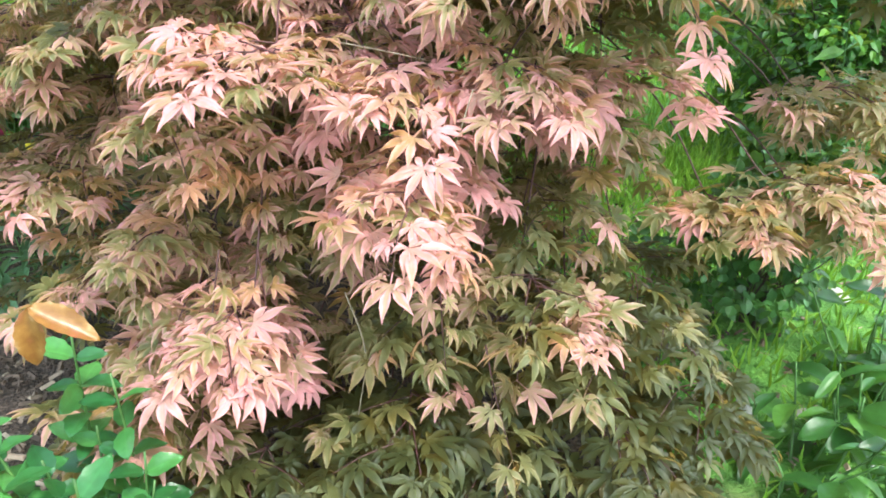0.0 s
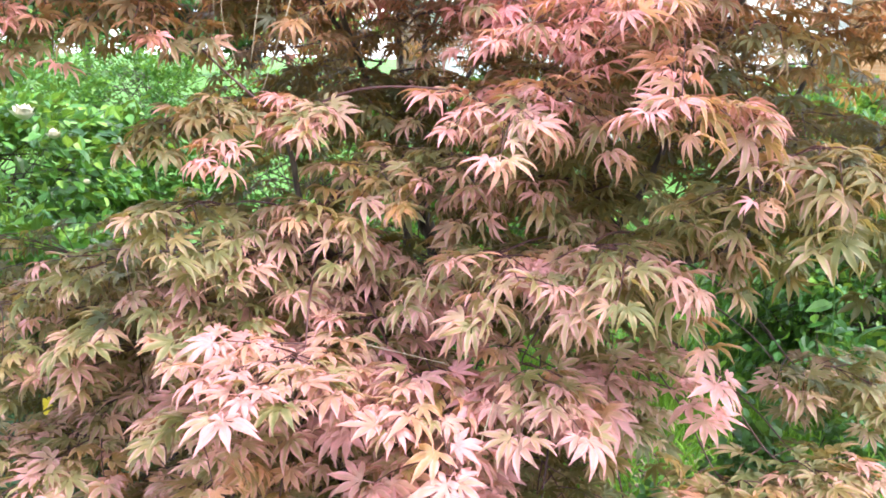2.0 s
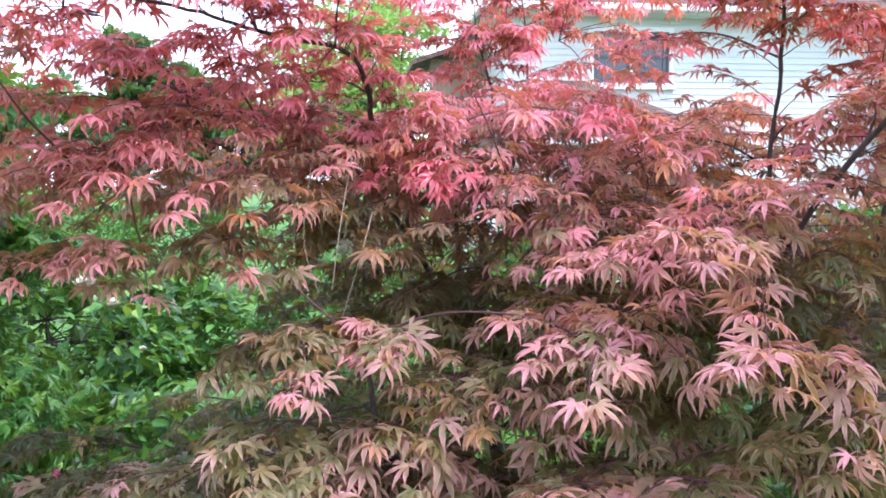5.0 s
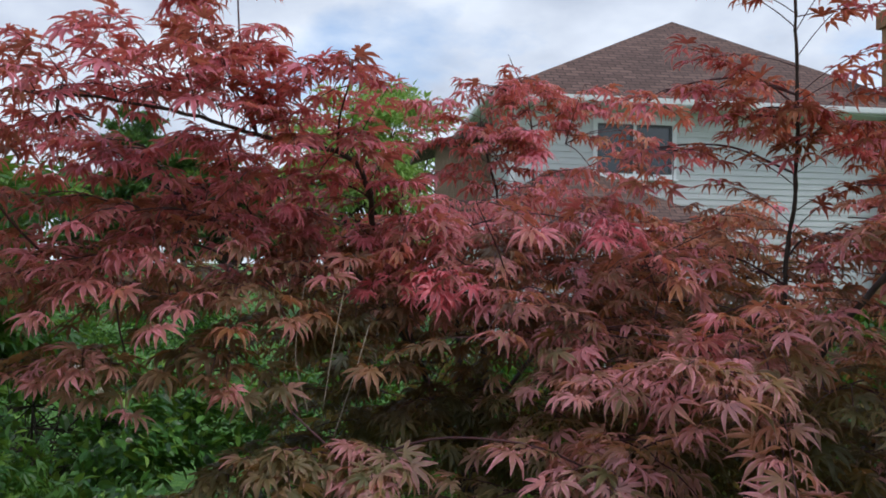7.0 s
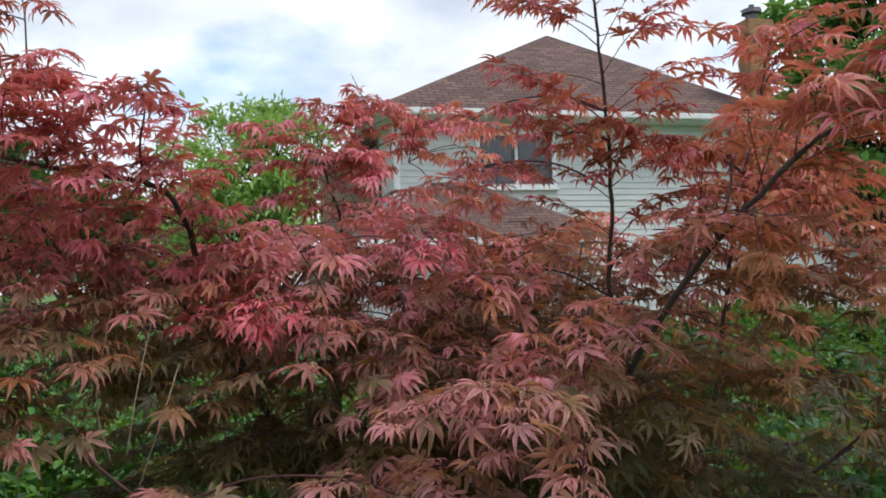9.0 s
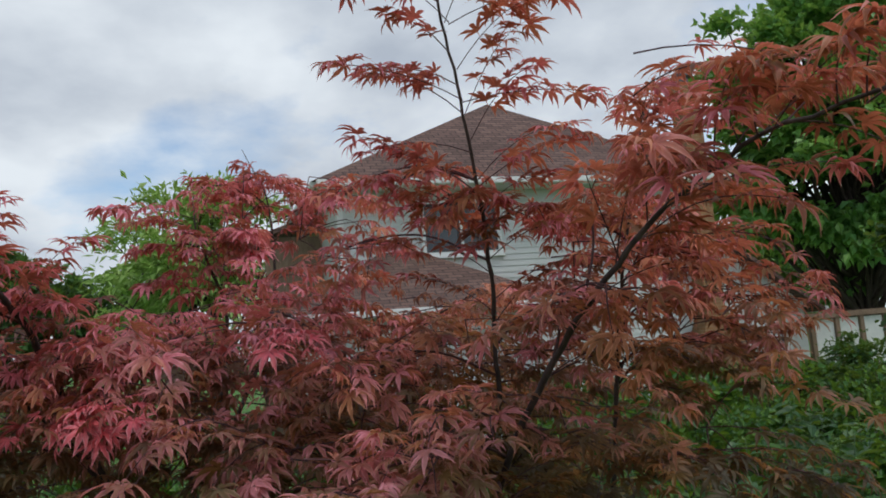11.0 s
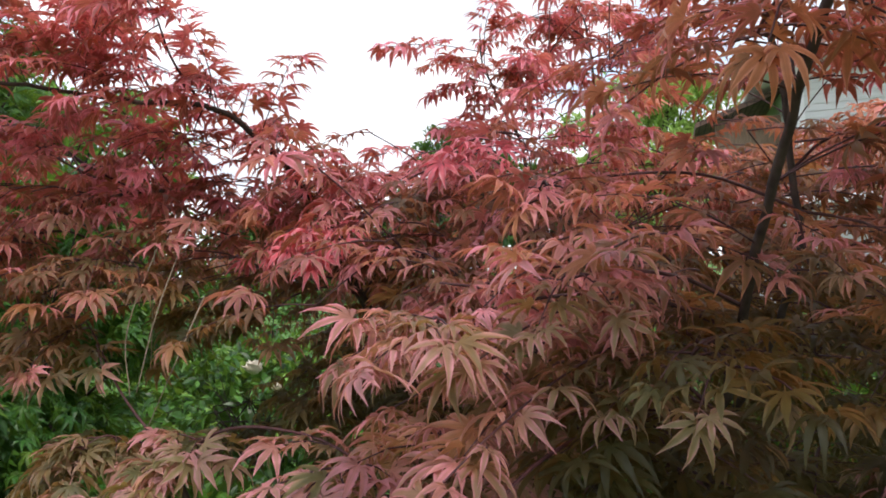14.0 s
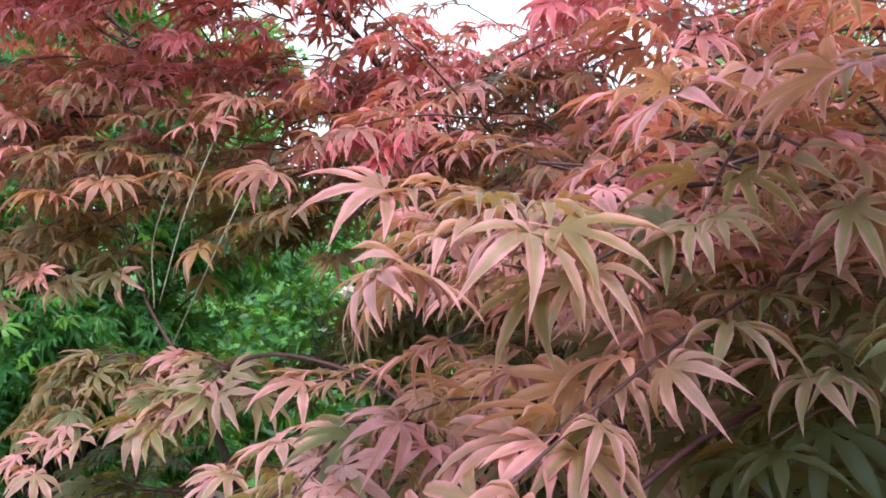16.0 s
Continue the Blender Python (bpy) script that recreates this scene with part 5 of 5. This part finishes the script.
# beds on the left
rose = leafy("rose_bush", "green rose bush with a few cream blooms", "shrub", (-2.3, 5.0, 0), (-2.3, 5.0, 0.72), (1.5, 1.15, 0.66), 9000, 0.085, OVAL, M_ROSE, 110, 0.02, seed=3)
for i, (x, y, z, r) in enumerate(((-1.79, 4.2, 1.2, 0.085), (-1.66, 4.22, 1.1, 0.055), (-1.51, 4.2, 0.86, 0.03), (-1.75, 4.4, 0.75, 0.035), (-2.35, 4.2, 0.7, 0.035))):
    bloom(rose, x, y, z, r, M_PETAL, seed=i)
leafy("green_shrub", "low green leafy shrub in the bed", "shrub", (-1.7, 3.5, 0), (-1.7, 3.5, 0.4), (0.8, 0.6, 0.42), 4200, 0.075, OVAL, M_ROSE, 60, 0.015, seed=4)
leafy("green_shrub", "dark green shrub filling the back of the bed", "shrub", (-0.3, 5.2, 0), (-0.3, 5.2, 0.7), (1.1, 0.8, 0.8), 9000, 0.06, OVAL, M_GREEN, 80, 0.02, seed=14)
leafy("green_maple", "green-leaved Japanese maple with a dense crown", "tree", (-2.3, 2.75, 0), (-2.3, 2.75, 1.55), (1.05, 0.9, 1.5), 16000, 0.075, MAPLE_SMALL, M_GREEN, 160, 0.04, seed=5)
leafy("tall_shrub", "tall dark green leafy shrub behind the roses", "shrub", (-4.3, 6.9, 0), (-4.3, 6.9, 1.15), (1.7, 1.2, 1.2), 9000, 0.08, OVAL, M_GREEN, 90, 0.04, seed=15)
pe = stems("peony", "dark green peony with closed purple-pink buds", "flower", (-1.5, 2.75, 0), 0.3, 0.62, 26, 0.10, SLIM, M_PEONY, 21, every=0.06)
for i, (x, y, z, r) in enumerate(((-1.0, 2.7, 0.43, 0.017), (-1.55, 2.7, 0.7, 0.02), (-1.42, 2.62, 0.75, 0.015), (-1.3, 2.4, 0.5, 0.022), (-1.62, 2.85, 0.78, 0.014))):
    bloom(pe, x, y, z, r, M_BUD, closed=True, seed=i)
stems("peony", "blue-green peony leaves low in the bed", "flower", (-1.15, 2.15, 0), 0.22, 0.34, 14, 0.13, SLIM, M_PEONY, 22, every=0.05)
near = stems("rose_shoot", "glossy green shoot with two bronze young leaves", "shrub", (-0.72, 0.77, 0), 0.08, 0.70, 13, 0.07, GLOSSY, M_GLOSSY, 23, every=0.042, lean=0.07, smooth=True)
for out, facing, size, width in (((-0.05, -0.2, -1.0), (0.15, -1, 0.1), 0.094, 0.42), ((0.95, -0.25, -0.42), (0.1, -0.6, 0.9), 0.105, 0.36)):
    v, t, _ = leaf_grid(width, 0.16, 0.16, 0.012, 13, 0.05)
    turn = frames_of(np.array([out]), np.array([facing]))[0]
    part("young_leaf", mesh_of("young_leaf", v @ turn.T * size + (-0.665, 0.74, 0.775), t, M_BRONZE, True), near, "bronze and cream young leaf")

# beds on the right
stems("hosta", "small white-edged hosta at the foot of the maple", "flower", (0.24, 0.86, 0), 0.05, 0.16, 9, 0.09, PADDLE, M_HOSTA, 31, every=0.06, lean=0.5, pairs=False, smooth=True)
for i, (x, y, h, n) in enumerate(((0.78, 1.0, 0.24, 9), (1.02, 0.98, 0.28, 10), (0.62, 0.85, 0.14, 6), (1.2, 1.25, 0.34, 12))):
    stems("perennial", "broad-leaved green perennial at the bed's edge", "flower", (x, y, 0), 0.09, h, n, 0.115, PADDLE, M_LILY, 40 + i, every=0.05, lean=0.35, pairs=False, group="perennials at the bed's edge", first=0.05, smooth=True)
leafy("round_leaf_shrub", "thin dark shrub with small round leaves", "shrub", (1.0, 1.65, 0), (1.0, 1.65, 0.33), (0.34, 0.25, 0.34), 1800, 0.038, ROUND, M_ROUND, 40, 0.012, seed=33, hollow=0.2)
leafy("green_shrub", "dark green leafy shrub beside the maple", "shrub", (2.1, 3.0, 0), (2.1, 3.0, 0.55), (0.75, 0.6, 0.6), 5000, 0.06, OVAL, M_GREEN, 60, 0.02, seed=34)
leafy("green_shrub", "dark green leafy shrub in the middle of the garden", "shrub", (3.4, 5.0, 0), (3.4, 5.0, 0.7), (1.1, 0.8, 0.75), 6000, 0.07, OVAL, M_GREEN, 70, 0.02, seed=35)
for i, (x, y, h, n) in enumerate(((2.0, 3.2, 1.15, 22), (2.6, 3.0, 1.25, 26), (3.1, 3.9, 1.2, 24), (2.4, 4.4, 1.1, 20), (3.8, 4.2, 1.3, 24), (1.9, 2.4, 0.8, 14))):
    stems("tall_perennial", "tall leafy green garden perennial", "flower", (x, y, 0), 0.28, h, n, 0.12, BROAD, M_LILY, 50 + i, every=0.07, lean=0.1, group="tall perennials beyond the maple")
for i, (x, y, z, rx, rz, n) in enumerate(((-5.6, 14.0, 1.1, 1.8, 1.2, 7000), (-2.9, 13.0, 0.9, 1.5, 1.0, 6000), (3.8, 6.0, 0.75, 1.1, 0.8, 7000), (4.8, 4.4, 0.5, 0.9, 0.6, 4500), (6.8, 6.4, 0.6, 1.1, 0.7, 4500), (5.6, 7.2, 0.75, 1.3, 0.8, 8000), (1.2, 6.5, 0.6, 1.0, 0.7, 6000))):
    leafy("garden_shrub", "rounded green garden shrub", "shrub", (x, y, 0), (x, y, z), (rx, rx * 0.8, rz), n, 0.08, FAR, M_GREEN, 80, 0.03, seed=60 + i, group="garden shrubs before the house")
for i, (x, y, z, rx, rz, n) in enumerate(((8.2, 9.3, 0.6, 1.3, 0.75, 9000), (10.6, 10.0, 0.7, 1.5, 0.9, 8000), (13.2, 10.5, 0.75, 1.6, 0.9, 8000), (2.5, 10.8, 0.6, 1.4, 0.8, 7000), (5.2, 10.8, 0.6, 1.4, 0.8, 7000))):
    leafy("hedge_shrub", "leafy green shrub at the foot of the house", "shrub", (x, y, 0), (x, y, z), (rx, rx * 0.7, rz), n, 0.10, FAR, M_LILY, 80, 0.04, seed=70 + i, group="shrubs along the house")
leafy("vine_tree", "small light green broad-leaved tree", "tree", (15.2, 12.2, 0), (15.2, 12.2, 2.6), (1.9, 1.5, 1.7), 9000, 0.17, ROUND, M_LILY, 80, 0.06, seed=81)
leafy("shade_tree", "tall dark green broadleaf tree beside the house", "tree", (22.5, 22, 0), (22.5, 22, 8.0), (5.6, 5.0, 7.4), 42000, 0.36, FAR, M_SHADETREE, 220, 0.3, seed=6)
leafy("dark_tree", "dark green tree beyond the beds", "tree", (-11.4, 13, 0), (-11.4, 13, 3.9), (2.8, 2.6, 2.9), 24000, 0.18, FAR, M_SHADETREE, 140, 0.16, seed=7)
leafy("background_tree", "light green open-crowned tree behind the house", "tree", (0.4, 27, 0), (0.4, 27, 5.0), (4.1, 3.0, 3.3), 13000, 0.32, FARSLIM, M_TREE, 70, 0.2, seed=8, hollow=0.3)
for i, (x, y, h, r) in enumerate(((-15.4, 58, 13.2, 2.6), (-12.4, 59, 11.2, 2.8), (-9.0, 60, 9.5, 3.2), (-20, 62, 8.5, 3.5), (-27, 60, 8.0, 4.0), (-36, 64, 8.5, 4.5), (-46, 60, 8.0, 4.5), (-4.5, 62, 9.0, 3.5), (30, 50, 10, 5), (42, 52, 10, 5))):
    leafy("far_tree", "distant rounded dark green tree", "tree", (x, y, 0), (x, y, h * 0.58), (r, r, h * 0.42), 7000, 0.5, FAR, M_DARKTREE, 90, 0.3, seed=90 + i, group="trees on the skyline")


def grass():
    g = np.random.default_rng(12)
    n = 42000
    r, a = 5.5 * g.uniform(0, 1, n) ** 0.8, g.uniform(0, 2 * math.pi, n)
    x, y = 1.4 + r * np.cos(a), 2.8 + r * np.sin(a)
    keep = (np.hypot(x + 1.0, y - 1.6) > 1.5) & (np.hypot(x + 0.5, y + 0.7) > 1.95) & (y > 0.9) & (x > 0.2)
    place = np.stack([x, y, np.zeros(n)], -1)[keep]
    out = g.normal(0, 0.45, (len(place), 3)) + (0, 0, 1)
    up = g.normal(0, 1, (len(place), 3))
    up[:, 2] = 0.1
    v, t, rim = scatter(BLADE, place, frames_of(out, up), g.uniform(0.05, 0.13, len(place)), g)
    tagged(new("grass", mesh_of("grass", v, t, M_GRASS, rim=rim)), "bright green lawn grass beyond the bed", "grass", kind="stuff")


grass()


def mulch():
    g = np.random.default_rng(13)
    n = 9000
    place = np.stack([g.uniform(-2.0, 1.6, n), g.uniform(0.3, 3.2, n), g.uniform(0.0, 0.02, n)], -1)
    out = g.normal(0, 1, (n, 3)) * (1, 1, 0.25)
    up = g.normal(0, 0.4, (n, 3)) + (0, 0, 1)
    chip = (np.array([(-0.2, 0, 0), (0.2, 0, 0), (0.16, 1, 0.02), (-0.16, 1, 0), (0, 0.1, 0.2), (0, 0.9, 0.18)], float), np.array([(0, 1, 4), (1, 2, 5), (1, 5, 4), (2, 3, 5), (3, 0, 4), (3, 4, 5)]), np.zeros(6))
    v, t, rim = scatter([chip], place, frames_of(out, up), g.uniform(0.012, 0.045, n), g)
    tagged(new("mulch", mesh_of("mulch", v, t, M_CHIP, rim=rim)), "brown bark chips on the garden bed", "mulch", kind="stuff")


mulch()


def bed_stones():
    """Pale stones half sunk at the edge of the bed."""
    g = np.random.default_rng(17)
    for x, y, r in ((0.79, 1.26, 0.05), (0.77, 1.14, 0.035), (0.70, 1.15, 0.028), (0.93, 1.2, 0.032), (1.38, 1.75, 0.05), (0.86, 1.08, 0.024)):
        bm = bmesh.new()
        bmesh.ops.create_icosphere(bm, subdivisions=3, radius=r)
        ax, ay, lean = g.uniform(0.8, 1.3), g.uniform(0.6, 1.0), g.uniform(0, 3)
        bumps = g.normal(0, 1, (5, 3))
        for v in bm.verts:
            q = np.array(v.co) / r
            f = 1 + 0.07 * sum(math.sin(2.2 * float(b @ q) + k) for k, b in enumerate(bumps)) / 2
            px, py = v.co.x * ax * f, v.co.y * ay * f
            v.co = (x + px * math.cos(lean) - py * math.sin(lean), y + px * math.sin(lean) + py * math.cos(lean), max(-0.012, v.co.z * 0.55 * f + r * 0.3))
        me = bm_mesh(bm, "stone", M_STONE, True)
        tagged(new("stone", me), "pale grey weathered stone sunk in the bed", "stone", group="stones at the bed's edge")


bed_stones()


def plant_tag():
    t = thing("plant_tag", "small yellow plastic plant label on a stake", "plant label", at=(-1.07, 2.03, 0))
    part("stake", bm_mesh(box(-1.074, 2.028, 0, -1.066, 2.032, 0.54, 0.001), "stake", M_STEM), t)
    part("label_plate", bm_mesh(box(-1.09, 2.024, 0.525, -1.055, 2.028, 0.58, 0.001), "label_plate", M_YELLOW), t, "yellow plastic plate")


plant_tag()


def pergola():
    p = thing("pergola", "brown timber deck posts with pale panels beside the house", "deck", at=(16.3, 16.4, 0))
    for x in (14.9, 15.7, 16.5, 17.3, 18.1):
        part("post", bm_mesh(box(x, 16.3, 0, x + 0.14, 16.44, 1.75, 0.01), "post", M_PLYWOOD), p)
    part("rail", bm_mesh(box(14.8, 16.28, 1.75, 18.4, 16.46, 1.9, 0.01), "rail", M_PLYWOOD), p)
    for x in (15.06, 15.86, 16.66, 17.46):
        part("panel", bm_mesh(box(x, 16.36, 0.5, x + 0.62, 16.39, 1.72), "panel", M_TRIM), p)


pergola()
